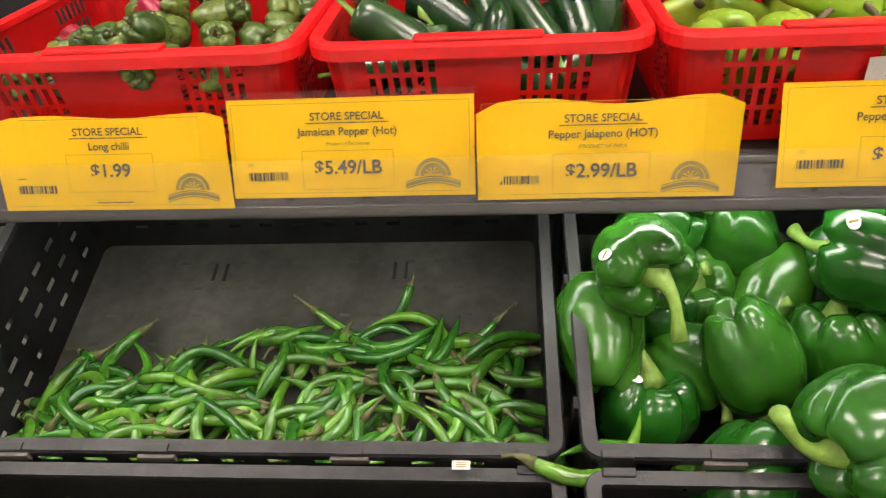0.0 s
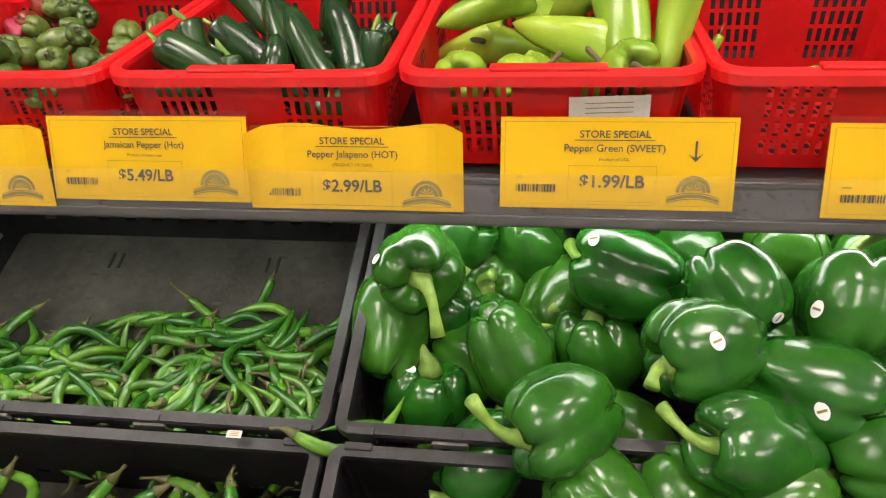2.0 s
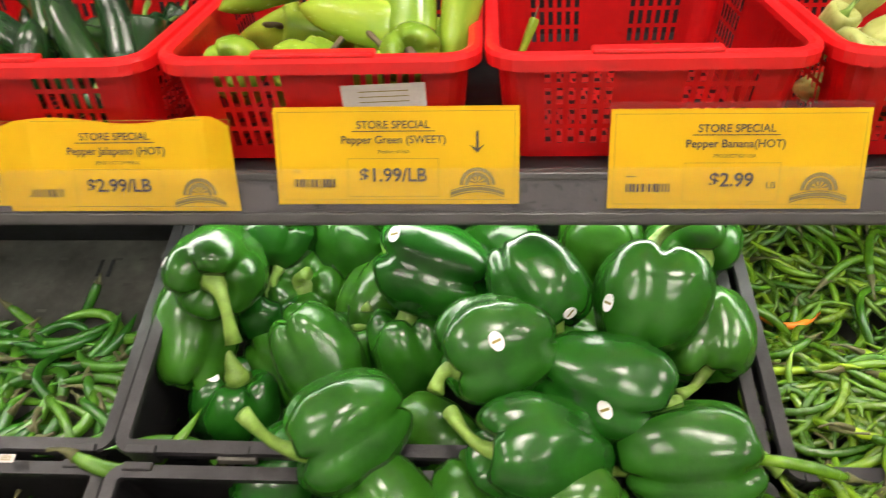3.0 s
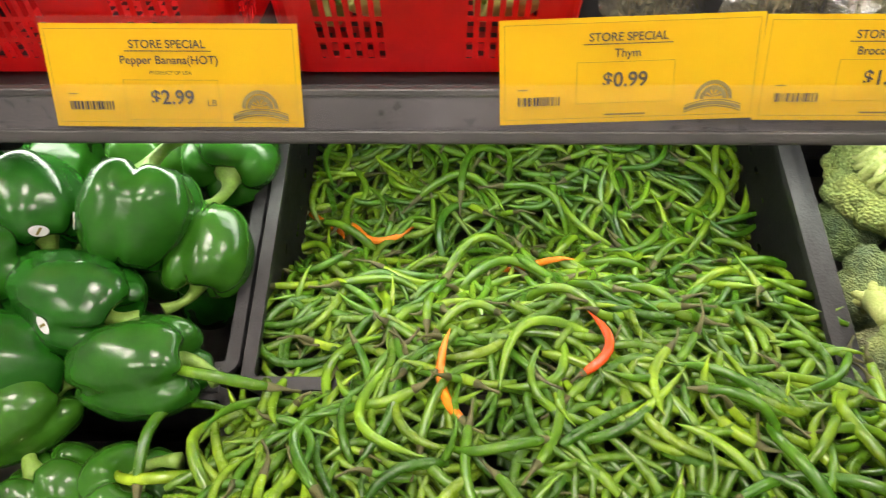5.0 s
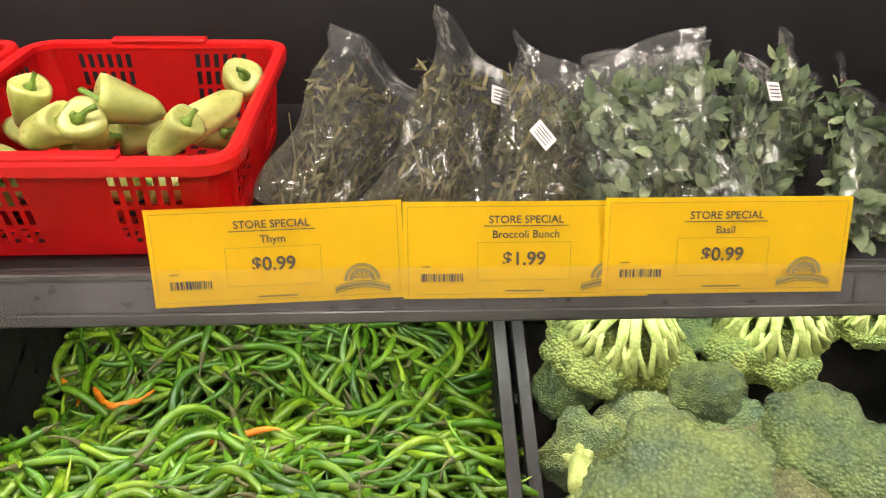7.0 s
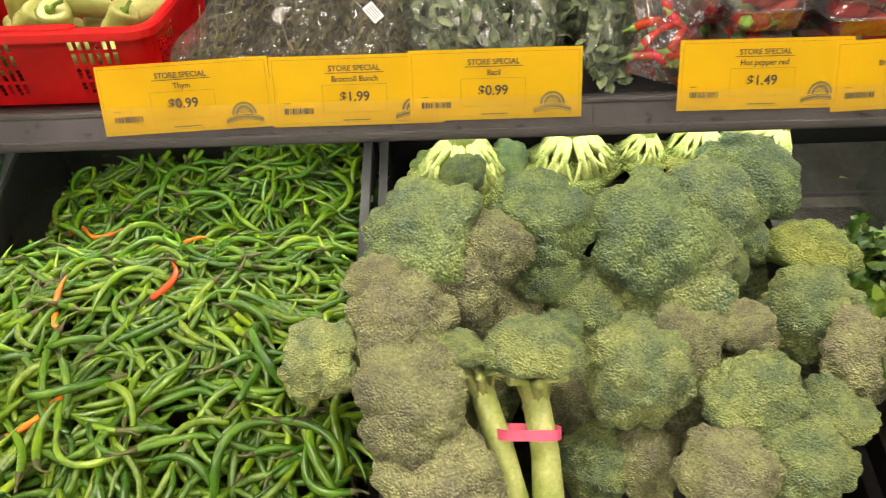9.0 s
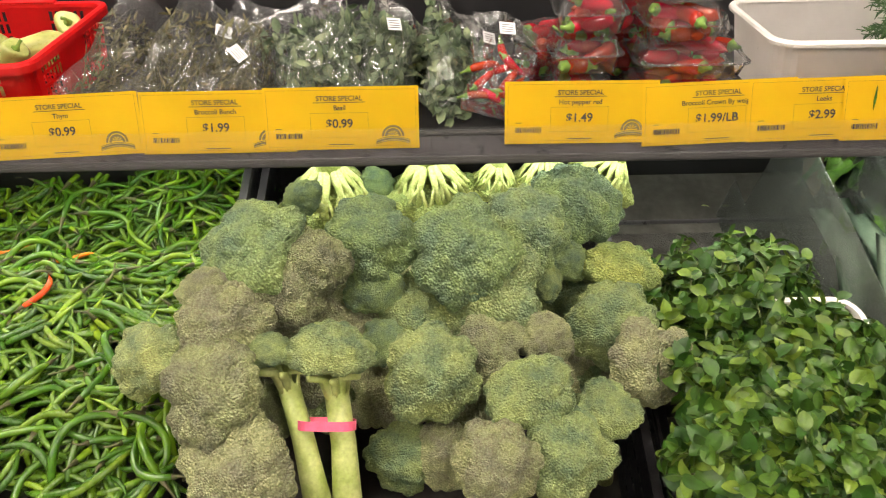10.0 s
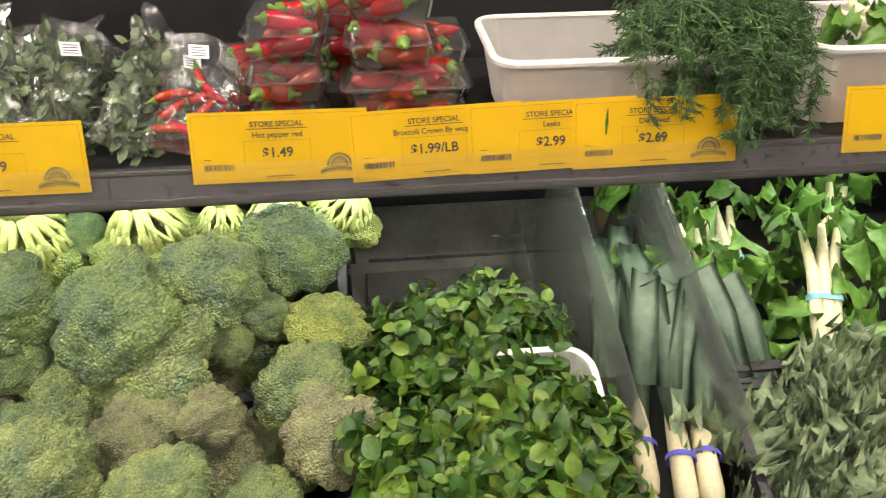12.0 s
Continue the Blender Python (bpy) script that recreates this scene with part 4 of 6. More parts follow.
broccoli(1.410, -0.412, 0.993, 0.104, 0.096, (-0.1, 0.2, 1), 0, 0, "d", 2.0)
broccoli(1.607, -0.303, 1.018, 0.101, 0.107, (0.05, 0.25, 0.95), 2, 0, "g", 3.3)
broccoli(1.546, -0.220, 0.997, 0.059, 0.050, (-0.4, 0.6, 0.7), 1, 0, "b", 4.7)
broccoli(1.675, -0.246, 0.996, 0.091, 0.076, (-0.1, 0.4, 0.9), 0, 0, "d", 6.1, "purplish green broccoli crown in the heap")
broccoli(1.744, -0.227, 1.004, 0.066, 0.089, (0.25, 0.3, 0.9), 3, 0, "d", 1.2, "purplish green broccoli crown in the heap")
broccoli(1.714, -0.329, 1.005, 0.094, 0.066, (0, 0.55, 0.8), 1, 0, "g", 2.6)
broccoli(1.675, -0.392, 0.969, 0.087, 0.095, (-0.1, 0.15, 1), 2, 0, "d", 4.0)
broccoli(1.753, -0.379, 0.958, 0.094, 0.094, (0.1, 0.15, 1), 0, 0, "g", 5.3)
broccoli(1.804, -0.322, 0.973, 0.079, 0.056, (-0.1, 0.8, 0.5), 3, 1, "g", 0.5, "small broccoli floret with a long yellowish stem")
broccoli(1.867, -0.106, 1.017, 0.101, 0.070, (0.15, 0.95, 0.1), 2, 0, "y", 1.9, "broccoli crown with yellowing florets")
broccoli(1.843, -0.180, 0.988, 0.107, 0.093, (-0.35, 0.3, 0.85), 2, 0, "g", 3.2)
broccoli(1.879, -0.239, 0.976, 0.104, 0.100, (0.3, -0.05, 0.95), 3, 0, "d", 4.6)
broccoli(1.483, -0.184, 1.002, 0.087, 0.050, (0, 0.3, 0.9), 3, 0, "d", 6.0)
broccoli(1.578, -0.172, 1.011, 0.097, 0.066, (0, 0.2, 0.95), 1, 0, "g", 1.2)
broccoli(1.572, -0.324, 0.911, 0.079, 0.079, (-0.1, 0.2, 1), 2, 0, "g", 2.5)
broccoli(1.622, -0.338, 0.922, 0.074, 0.083, (0.1, 0.2, 1), 1, 0, "d", 3.9)
broccoli(1.795, -0.185, 0.940, 0.058, 0.076, (0.1, 0.2, 1), 0, 0, "d", 5.3)
broccoli(1.422, -0.321, 0.981, 0.058, 0.070, (0.1, 0.2, 1), 1, 0, "d", 0.4)
broccoli(1.448, 0.115, 1.029, 0.145, 0.103, (0, -0.72, -0.6), 3, 2, "y", 1.8, "broccoli crown turned stem up under the shelf light")
broccoli(1.611, 0.115, 1.041, 0.138, 0.090, (0.1, -0.72, -0.6), 0, 2, "y", 3.2, "broccoli crown turned stem up under the shelf light")
broccoli(1.711, 0.115, 1.052, 0.081, 0.063, (-0.1, -0.75, -0.6), 1, 2, "y", 4.6)
broccoli(1.790, 0.115, 1.056, 0.100, 0.064, (0, -0.7, -0.5), 3, 2, "y", 5.9)
broccoli(1.880, 0.115, 1.060, 0.110, 0.056, (-0.4, -0.6, -0.5), 0, 2, "y", 1.1)
broccoli(1.442, -0.095, 1.140, 0.051, 0.069, (-0.3, 0.2, 0.9), 1, 0, "b", 2.5)
broccoli(1.519, 0.118, 1.048, 0.063, 0.063, (0, 0.4, 0.9), 1, 0, "b", 3.8)
broccoli(1.511, -0.081, 1.025, 0.086, 0.079, (0, 0.4, 0.9), 0, 0, "d", 5.2)
broccoli(1.446, -0.188, 0.943, 0.096, 0.089, (0, 0.3, 0.95), 3, 0, "d", 0.4)
broccoli(1.554, -0.237, 0.931, 0.092, 0.092, (0, 0.3, 0.95), 0, 0, "d", 1.7)
broccoli(1.655, -0.261, 0.919, 0.090, 0.084, (0, 0.3, 0.95), 2, 0, "d", 3.1)
broccoli(1.759, -0.232, 0.926, 0.091, 0.085, (0, 0.3, 0.95), 1, 0, "d", 4.5)
broccoli(1.412, -0.180, 0.977, 0.089, 0.082, (0, 0.3, 0.95), 1, 0, "d", 5.9)
broccoli(1.628, -0.154, 0.966, 0.096, 0.076, (0, 0.3, 0.95), 0, 0, "d", 1.0)
broccoli(1.849, -0.159, 0.898, 0.073, 0.073, (0, 0.3, 0.95), 3, 0, "d", 2.4)
broccoli(1.391, 0.020, 0.953, 0.085, 0.075, (0.25, 0.15, -0.95), 0, 0, "g", 0.3, "broccoli turned with its pale cut stem outward")
broccoli(1.382, -0.066, 0.946, 0.080, 0.075, (-0.5, 0.05, -0.85), 1, 0, "g", 1.3, "broccoli turned with its pale cut stem outward")
broccoli(1.460, 0.038, 0.968, 0.090, 0.080, (0.1, 0.4, 0.8), 2, 0, "g", 2.0)
broccoli(1.540, 0.040, 0.975, 0.095, 0.080, (-0.1, 0.4, 0.8), 3, 0, "b", 4.0)
broccoli(1.389, 0.098, 0.980, 0.080, 0.075, (0.0, 0.4, 0.8), 1, 0, "b", 3.0)
for k in range(12):
    broccoli(1.385 + 0.082 * (k % 6), -0.06 - 0.13 * (k // 6), 0.930 - 0.05 * (k // 6) + 0.01 * (k % 3), 0.10, 0.09, (0.1 * (k % 3 - 1), 0.3, 0.9), (k + 1) % 4, 0, "dg"[k % 2], k * 1.7)
for k in range(6):
    broccoli(1.385 + 0.085 * k, -0.43 + 0.01 * (k % 2), 0.855 + 0.01 * (k % 3), 0.098, 0.09, (0.1 * (k % 3 - 1), 0.3, 0.9), k % 4, 0, "dg"[k % 2], k * 1.1)


def broccoli_bunch():
    b = empty("broccoli_bunch", Matrix.Translation((1.489, -0.352, 1.004)), "banded bunch of broccoli with two long pale stems", "broccoli")
    base = Vector((1.505, -0.335, 1.01))
    for mat, (x, y, z, w, h), c in ((M_BROC, (1.450, -0.296, 1.066, 0.062, 0.058), 1), (M_BROC, (1.514, -0.298, 1.062, 0.098, 0.082), 2)):
        me = CROWNS[c].copy()
        me.materials.append(mat)
        part("crown", me, None, b, m=aim(Vector((x, y, z)) - base, facing(0, 0.98, 0.1), c, (w * 1.05, w, h * 1.1)))
    for foot, top, rad in (((1.498, -0.385, 0.930), (1.462, -0.302, 1.042), 0.0135), ((1.529, -0.385, 0.914), (1.516, -0.304, 1.034), 0.0150)):
        f, t = Vector(foot) - base, Vector(top) - base
        mid = f.lerp(t, 0.55) + Vector((0.004, -0.006, 0.0))
        pieces = [tube([f, f.lerp(mid, 0.5), mid, t], [rad * 1.15, rad * 1.02, rad * 0.92, rad * 0.9], 14)]
        for k in range(8):
            e = t + Vector((0.036 * math.cos(k * 0.8), 0.026 * math.sin(k * 0.8), 0.020)) * (rad / 0.0145)
            pieces.append(tube([mid.lerp(t, 0.45), t.lerp(e, 0.4), e], [rad * 0.55, rad * 0.36, rad * 0.30], 8))
        st = part("stem", from_data(*pieces[0]), M_BSTEM, b, "long pale yellow-green stem")
        for q in pieces[1:]:
            part("branch", from_data(*q), M_BSTEM, st)
    c = Vector((1.5085, -0.340, 1.003)) - base
    bm = sweep_ring(0.062, 0.030, 0.0149, [(0.0, -0.005), (0.0012, -0.005), (0.0012, 0.005), (0.0, 0.005)])
    part("rubber_band", bm, M_BAND, b, "pink rubber band", m=Matrix.Translation(c) @ Matrix.Rotation(radians(-35), 4, "X") @ Matrix.Rotation(radians(2), 4, "Y"))


broccoli_bunch()


# ---------- contents of the red baskets ----------
M_BONNET = surf("wrinkled_green_pepper_skin", (0.05, 0.10, 0.018), 0.32, var=0.3, scale=6, second=(0.11, 0.165, 0.03), per_object=0.35, bump=0.3, bump_scale=6)
M_BONRED = surf("wrinkled_red_pepper_skin", (0.24, 0.012, 0.010), 0.3, var=0.3, scale=60, per_object=0.3, bump=0.3, bump_scale=6)
M_JAL = surf("dark_green_jalapeno_skin", (0.009, 0.032, 0.009), 0.22, var=0.1, scale=3, second=(0.018, 0.058, 0.012), per_object=0.35, bump=0.06, bump_scale=80)
M_CUB = surf("pale_green_pepper_skin", (0.20, 0.35, 0.028), 0.24, var=0.04, scale=1.6, second=(0.30, 0.42, 0.04), per_object=0.15, bump=0.05, bump_scale=60)
M_BANANA = surf("pale_yellow_green_pepper_skin", (0.36, 0.40, 0.11), 0.3, var=0.04, scale=1.6, second=(0.55, 0.60, 0.20), per_object=0.15)
M_DRY = surf("dry_brown_stem", (0.12, 0.09, 0.05), 0.7, var=0.3, scale=80)


def pod_mesh(taper, bend, seed, blunt=0.7, dent=0.05):
    """A long pod one unit long and one unit thick, stem end up."""
    rnd = random.Random(seed)
    nt, ns = 20, 18
    verts, faces = [], []
    ph = rnd.uniform(0, 6)
    for j in range(ns + 1):
        s = j / ns
        r = 0.5 * math.sin(math.pi * min(1, s / 0.30) / 2) ** blunt if s < 0.30 else 0.5
        r *= (1 - taper) + taper * s ** 0.8
        z = s
        if s > 0.86:
            q = (s - 0.86) / 0.14
            r *= max(0.02, math.cos(q * math.pi / 2)) ** 0.6
            z = 0.86 + 0.10 * math.sin(q * math.pi) + 0.0 * q
        for i in range(nt):
            a = 2 * math.pi * i / nt
            k = 1 + dent * math.sin(3 * a + ph + s * 1.5) + dent * 0.8 * math.sin(2 * a + s * 5 + ph)
            verts.append((r * k * math.cos(a) + bend * math.sin(s * math.pi), r * k * math.sin(a), z - 0.5))
    for j in range(ns):
        for i in range(nt):
            faces.append((j * nt + i, j * nt + (i + 1) % nt, (j + 1) * nt + (i + 1) % nt, (j + 1) * nt + i))
    return verts, faces


def pod_set(mat, taper, seed, blunt, dent, stem_mat, count=3):
    out = []
    for k in range(count):
        b = from_data(*pod_mesh(taper, 0.12 * (k - 1), seed + k, blunt, dent))
        b.materials.append(mat)
        s = from_data(*tube([(0, 0, 0.36), (0.02, 0, 0.44), (0.10 * (k - 0.5), 0.04, 0.54), (0.28 * (k - 0.7), 0.05, 0.62)], [0.20, 0.08, 0.055, 0.065], 8))
        s.materials.append(stem_mat)
        out.append((b, s))
    return out


JALS = pod_set(M_JAL, 0.25, 3, 0.6, 0.03, M_PSTEM)
CUBS = pod_set(M_CUB, 0.55, 13, 0.7, 0.08, M_DRY)
BANS = pod_set(M_BANANA, 0.5, 23, 0.7, 0.09, M_PSTEM)
LOBED = []
for k, mt in ((0, M_BONNET), (1, M_BONNET), (2, M_BONNET), (0, M_BONRED)):
    q = BODIES[k].copy()
    q.materials.clear()
    q.materials.append(mt)
    LOBED.append(q)
BONSTEM = STEMS[3].copy()
BONSTEM.materials.clear()
BONSTEM.materials.append(M_CSTEM)


def pod(kind, x, y, z, thick, length, axis, name, label, group, spin=0.0):
    p = empty(name, aim((x, y, z), facing(*axis), spin, (thick, thick, length)), label, "pepper", group)
    part("body", kind[0], None, p)
    part("stem", kind[1], None, p)
    return p


rng = random.Random(61)
for k in range(70):
    x = rng.uniform(-0.352, -0.090)
    y = rng.uniform(0.05, 0.28)
    z = 1.245 + 0.16 * (y - 0.05) + rng.uniform(-0.008, 0.012) + 0.02 * math.sin((x + 0.3) * 14)
    w = rng.uniform(0.026, 0.036)
    red = k % 13 == 0
    p = empty("scotch_bonnet", aim((x, y, z), (rng.uniform(-1, 1), rng.uniform(-1, 0.5), rng.uniform(-0.4, 1)), rng.uniform(0, 6), (w, w, w * 0.85)),
              "small wrinkled red hot pepper" if red else "small wrinkled green hot pepper", "pepper", "scotch bonnet peppers")
    part("body", LOBED[3 if red else k % 3], None, p)
    part("stem", BONSTEM, None, p)


def jal(x, y, z, thick, length, axis, kind=0, spin=0.0):
    pod(JALS[kind], x, y, z, thick, length, axis, "jalapeno", "glossy dark green jalapeno in the red basket", "jalapeno peppers", spin)


jal(0.015, 0.081, 1.277, 0.040, 0.095, (-0.9, 0.45, 0.2), 0)
jal(0.058, 0.110, 1.287, 0.036, 0.085, (-0.8, 0.5, 0.1), 1)
jal(0.096, 0.069, 1.272, 0.034, 0.080, (-0.2, -0.9, -0.1), 2)
jal(0.130, 0.101, 1.289, 0.036, 0.105, (0.45, -0.8, 0.1), 0)
jal(0.086, 0.140, 1.302, 0.036, 0.090, (0.3, -0.8, 0.2), 1)
jal(0.163, 0.114, 1.293, 0.036, 0.095, (0.35, -0.9, 0.1), 2)
jal(0.037, 0.191, 1.313, 0.036, 0.090, (-0.6, 0.7, 0.2), 0)
jal(0.135, 0.194, 1.314, 0.038, 0.090, (0.2, 0.9, 0.2), 1)
jal(0.192, 0.101, 1.268, 0.034, 0.080, (0.1, 0.9, 0.2), 0)
jal(-0.007, 0.141, 1.274, 0.034, 0.080, (-0.4, 0.9, 0.2), 2)
jal(-0.010, 0.063, 1.255, 0.034, 0.075, (-0.9, -0.2, 0.3), 1)
for k in range(14):
    jal(-0.01 + 0.03 * (k % 7), 0.09 + 0.11 * (k // 7), 1.245 + 0.012 * (k // 7), 0.034, 0.085, (rng.uniform(-1, 1), rng.uniform(-1, 1), 0.1), k % 3)


def cub(x, y, z, thick, length, axis, kind=0, spin=0.0):
    pod(CUBS[kind], x, y, z, thick, length, axis, "sweet_pepper", "pale yellow-green sweet pepper in the red basket", "pale sweet peppers", spin)


PALE = [BODIES[1].copy(), BODIES[2].copy()]
for q in PALE:
    q.materials.clear()
    q.materials.append(M_CUB)
PALESTEM = STEMS[3].copy()
PALESTEM.materials.clear()
PALESTEM.materials.append(M_DRY)
for x, z, w, k in ((0.288, 1.264, 0.058, 0), (0.344, 1.262, 0.056, 1), (0.448, 1.272, 0.060, 0)):
    d = facing(0.1 * k, -0.25, 0.95)
    g = empty("sweet_pepper", aim(Vector((x, 0.082, z)) - d * 0.03, d, k * 1.3, (w, w, 0.062)), "pale yellow-green sweet pepper showing its stem end", "pepper", "pale sweet peppers")
    part("body", PALE[k], None, g)
    part("stem", PALESTEM, None, g, "short dry stem")
cub(0.387, 0.127, 1.293, 0.048, 0.110, (0.9, -0.25, 0.1), 0)
cub(0.446, 0.119, 1.301, 0.062, 0.120, (-0.1, 0.85, -0.35), 1)
cub(0.489, 0.100, 1.297, 0.042, 0.110, (0.15, 0.9, 0.1), 0, 2.0)
cub(0.307, 0.144, 1.318, 0.046, 0.110, (0.9, 0.3, 0.1), 2)
cub(0.412, 0.187, 1.325, 0.054, 0.110, (0.6, 0.4, 0.3), 1)
cub(0.387, 0.072, 1.261, 0.040, 0.090, (0.9, -0.1, 0.2), 2)
cub(0.351, 0.204, 1.306, 0.050, 0.110, (-0.7, 0.4, 0.2), 0)
for k in range(8):
    cub(0.285 + 0.055 * (k % 4), 0.10 + 0.11 * (k // 4), 1.240 + 0.02 * (k // 4), 0.048, 0.10, (rng.uniform(-1, 1), rng.uniform(-0.5, 0.5), 0.2), k % 3)
cub(0.679, 0.240, 1.220, 0.026, 0.060, (0.9, 0.1, 0.1), 2)
pod(CUBS[1], 0.555, 0.247, 1.230, 0.012, 0.075, (0.35, 0.85, 0.2), "stray_stem", "dry curled pepper stem on the basket floor", "")


def ban(x, y, z, thick, length, axis, kind=0, spin=0.0):
    pod(BANS[kind], x, y, z - 0.008, thick * 0.98, length * 0.62, (axis[0], axis[1] * 0.4, axis[2] + 0.25), "banana_pepper", "pale yellow-green banana pepper in the red basket", "banana peppers", spin)


ban(0.849, 0.077, 1.271, 0.045, 0.12, (-0.9, 0.15, 0.1), 0)
ban(0.884, 0.121, 1.282, 0.044, 0.11, (0.8, 0.5, 0.2), 1)
ban(0.914, 0.130, 1.278, 0.044, 0.11, (0.3, 0.6, 0.6), 2)
ban(0.948, 0.166, 1.290, 0.050, 0.11, (-0.8, 0.3, 0.3), 0)
ban(0.997, 0.117, 1.276, 0.040, 0.11, (0.5, 0.8, 0.1), 1)
ban(1.027, 0.153, 1.288, 0.038, 0.13, (-0.4, -0.9, 0.1), 2)
ban(0.855, 0.160, 1.291, 0.038, 0.11, (0.3, 0.9, 0.2), 1)
ban(0.820, 0.119, 1.275, 0.036, 0.12, (0.2, 0.9, 0.2), 2)
ban(1.044, 0.235, 1.290, 0.042, 0.10, (0.2, 0.3, 0.6), 0)
for k in range(8):
    ban(0.83 + 0.06 * (k % 4), 0.10 + 0.1 * (k // 4), 1.238 + 0.01 * (k // 4), 0.042, 0.11, (rng.uniform(-1, 1), rng.uniform(-0.5, 0.5), 0.2), k % 3)


M_SLIP = surf("greyed_paper", (0.48, 0.44, 0.42), 0.6, var=0.08)


def paper_slip(x, y, z, w, h, m, label):
    bm = slab(-w / 2, w / 2, -0.0003, 0.0003, 0, h)
    s = part("paper_slip", bm, M_SLIP)
    s.matrix_basis = Matrix.Translation((x, y, z)) @ m
    tagged(s, label, "paper label")
    for k in range(3):
        part("print_line", slab(-w * 0.3, w * 0.3, -0.0006, -0.0004, h * (0.25 + 0.22 * k), h * (0.25 + 0.22 * k) + 0.0008), M_OLIVE, s)


paper_slip(0.428, 0.027, 1.241, 0.072, 0.022, Matrix.Rotation(radians(8), 4, "X") @ Matrix.Rotation(radians(-2), 4, "Y"), "small white paper slip on the red basket")
paper_slip(0.065, -0.110, 0.948, 0.016, 0.008, Matrix.Rotation(radians(-68), 4, "X"), "scrap of white label on the crate rim")


# ---------- bagged herbs ----------
M_BAG = clear("clear_bag_film", gloss=0.75, haze=0.03, rough=0.06, bump=1.0, bump_scale=42)
M_SHELL = clear("clear_clamshell", gloss=0.9, haze=0.05, rough=0.05, bump=0.4, bump_scale=70)
M_THYME = surf("brown_green_herb", (0.085, 0.085, 0.035), 0.7, var=0.3, scale=60, second=(0.20, 0.185, 0.08), island=0.4)
M_BASIL = surf("grey_green_herb", (0.10, 0.155, 0.075), 0.65, var=0.3, scale=50, second=(0.19, 0.25, 0.13), island=0.35)


def leaf_quads(length, width, curl, rnd, cols=2, rows=4):
    """A small folded leaf along x from its stalk. Returns verts, faces."""
    verts, faces = [], []
    tw = rnd.uniform(-0.5, 0.5)
    for i in range(rows + 1):
        q = i / rows
        w = width * math.sin(math.pi * min(1, q * 0.93 + 0.07)) ** 0.75 * 0.5
        for j in range(cols + 1):
            s = (j / cols - 0.5) * 2
            verts.append(Vector((q * length, s * w, -curl * length * q * q + 0.35 * w * abs(s) + tw * w * s * q)))
    n = cols + 1
    for i in range(rows):
        for j in range(cols):
            a = i * n + j
            faces.append((a, a + 1, a + n + 1, a + n))
    return verts, faces


def moved(piece, m):
    return [m @ v for v in piece[0]], piece[1]


def pillow(w, l, t, seed):
    """A crumpled bag in the xz plane, bottom at z 0, thick along y."""
    rnd = random.Random(seed)
    nx, nz = 14, 18
    verts, faces = [], []
    ph = [rnd.uniform(0, 6) for _ in range(6)]
    for side in (-1, 1):
        for j in range(nz + 1):
            for i in range(nx + 1):
                u, v = i / nx, j / nz
                b = (math.sin(math.pi * u) * math.sin(math.pi * min(1, v * 1.1 + 0.02) if v < 0.9 else 0.02)) ** 0.6 if 0 < u < 1 and 0 < v < 0.93 else 0.03
                cr = 0.16 * math.sin(u * 17 + v * 9 + ph[0]) + 0.14 * math.sin(v * 23 - u * 11 + ph[1]) + 0.10 * math.sin(u * 37 + ph[2]) * math.sin(v * 31 + ph[3])
                pinch = 1 - 0.10 * math.sin(math.pi * v) + (0.10 if v > 0.9 else 0)
                verts.append(((u - 0.5) * w * pinch + 0.004 * math.sin(v * 12 + ph[4]), side * t / 2 * (b + cr * b ** 0.3 * 0.6) + 0.006 * math.sin(u * 9 + ph[5]) * v, v * l + 0.006 * math.sin(u * 8 + ph[2]) * v))
    n = nx + 1
    off = (nz + 1) * n
    for s in range(2):
        for j in range(nz):
            for i in range(nx):
                a = s * off + j * n + i
                q = (a, a + 1, a + n + 1, a + n)
                faces.append(q if s == 0 else q[::-1])
    return verts, faces


def herb_fill(w, l, t, seed, kind):
    rnd = random.Random(seed)
    pieces = []
    for k in range(22):
        x, z = rnd.gauss(0, w * 0.17), rnd.uniform(0.08, 0.75) * l
        pts = [(x * 0.5, rnd.uniform(-t, t) * 0.22, 0.04 * l), (x * 0.8, rnd.uniform(-t, t) * 0.25, z * 0.5), (x * 1.2 + rnd.uniform(-0.2, 0.2) * w, rnd.uniform(-t, t) * 0.3, z)]
        pieces.append(tube(pts, [0.0013, 0.001, 0.0007], 4))
    for k in range(800 if kind == "thyme" else 520):
        u, v = rnd.gauss(0, 0.22), rnd.uniform(0.05, 0.80)
        u = max(-0.40, min(0.40, u)) * (0.7 + 0.6 * v)
        lim = 0.36 * t * math.sqrt(max(0.0, 1 - (2.2 * u) ** 2)) * math.sin(math.pi * v) ** 0.5
        size = rnd.uniform(0.010, 0.020) if kind == "thyme" else rnd.uniform(0.014, 0.026)
        lf = leaf_quads(size, size * (0.22 if kind == "thyme" else 0.55), rnd.uniform(-0.2, 0.4), rnd, 2, 3)
        m = Matrix.Translation((u * w, rnd.uniform(-lim, lim), v * l)) @ Euler((rnd.uniform(0, 6), rnd.uniform(0, 6), rnd.uniform(0, 6))).to_matrix().to_4x4()
        pieces.append(moved(lf, m))
    return from_data(*join(pieces))


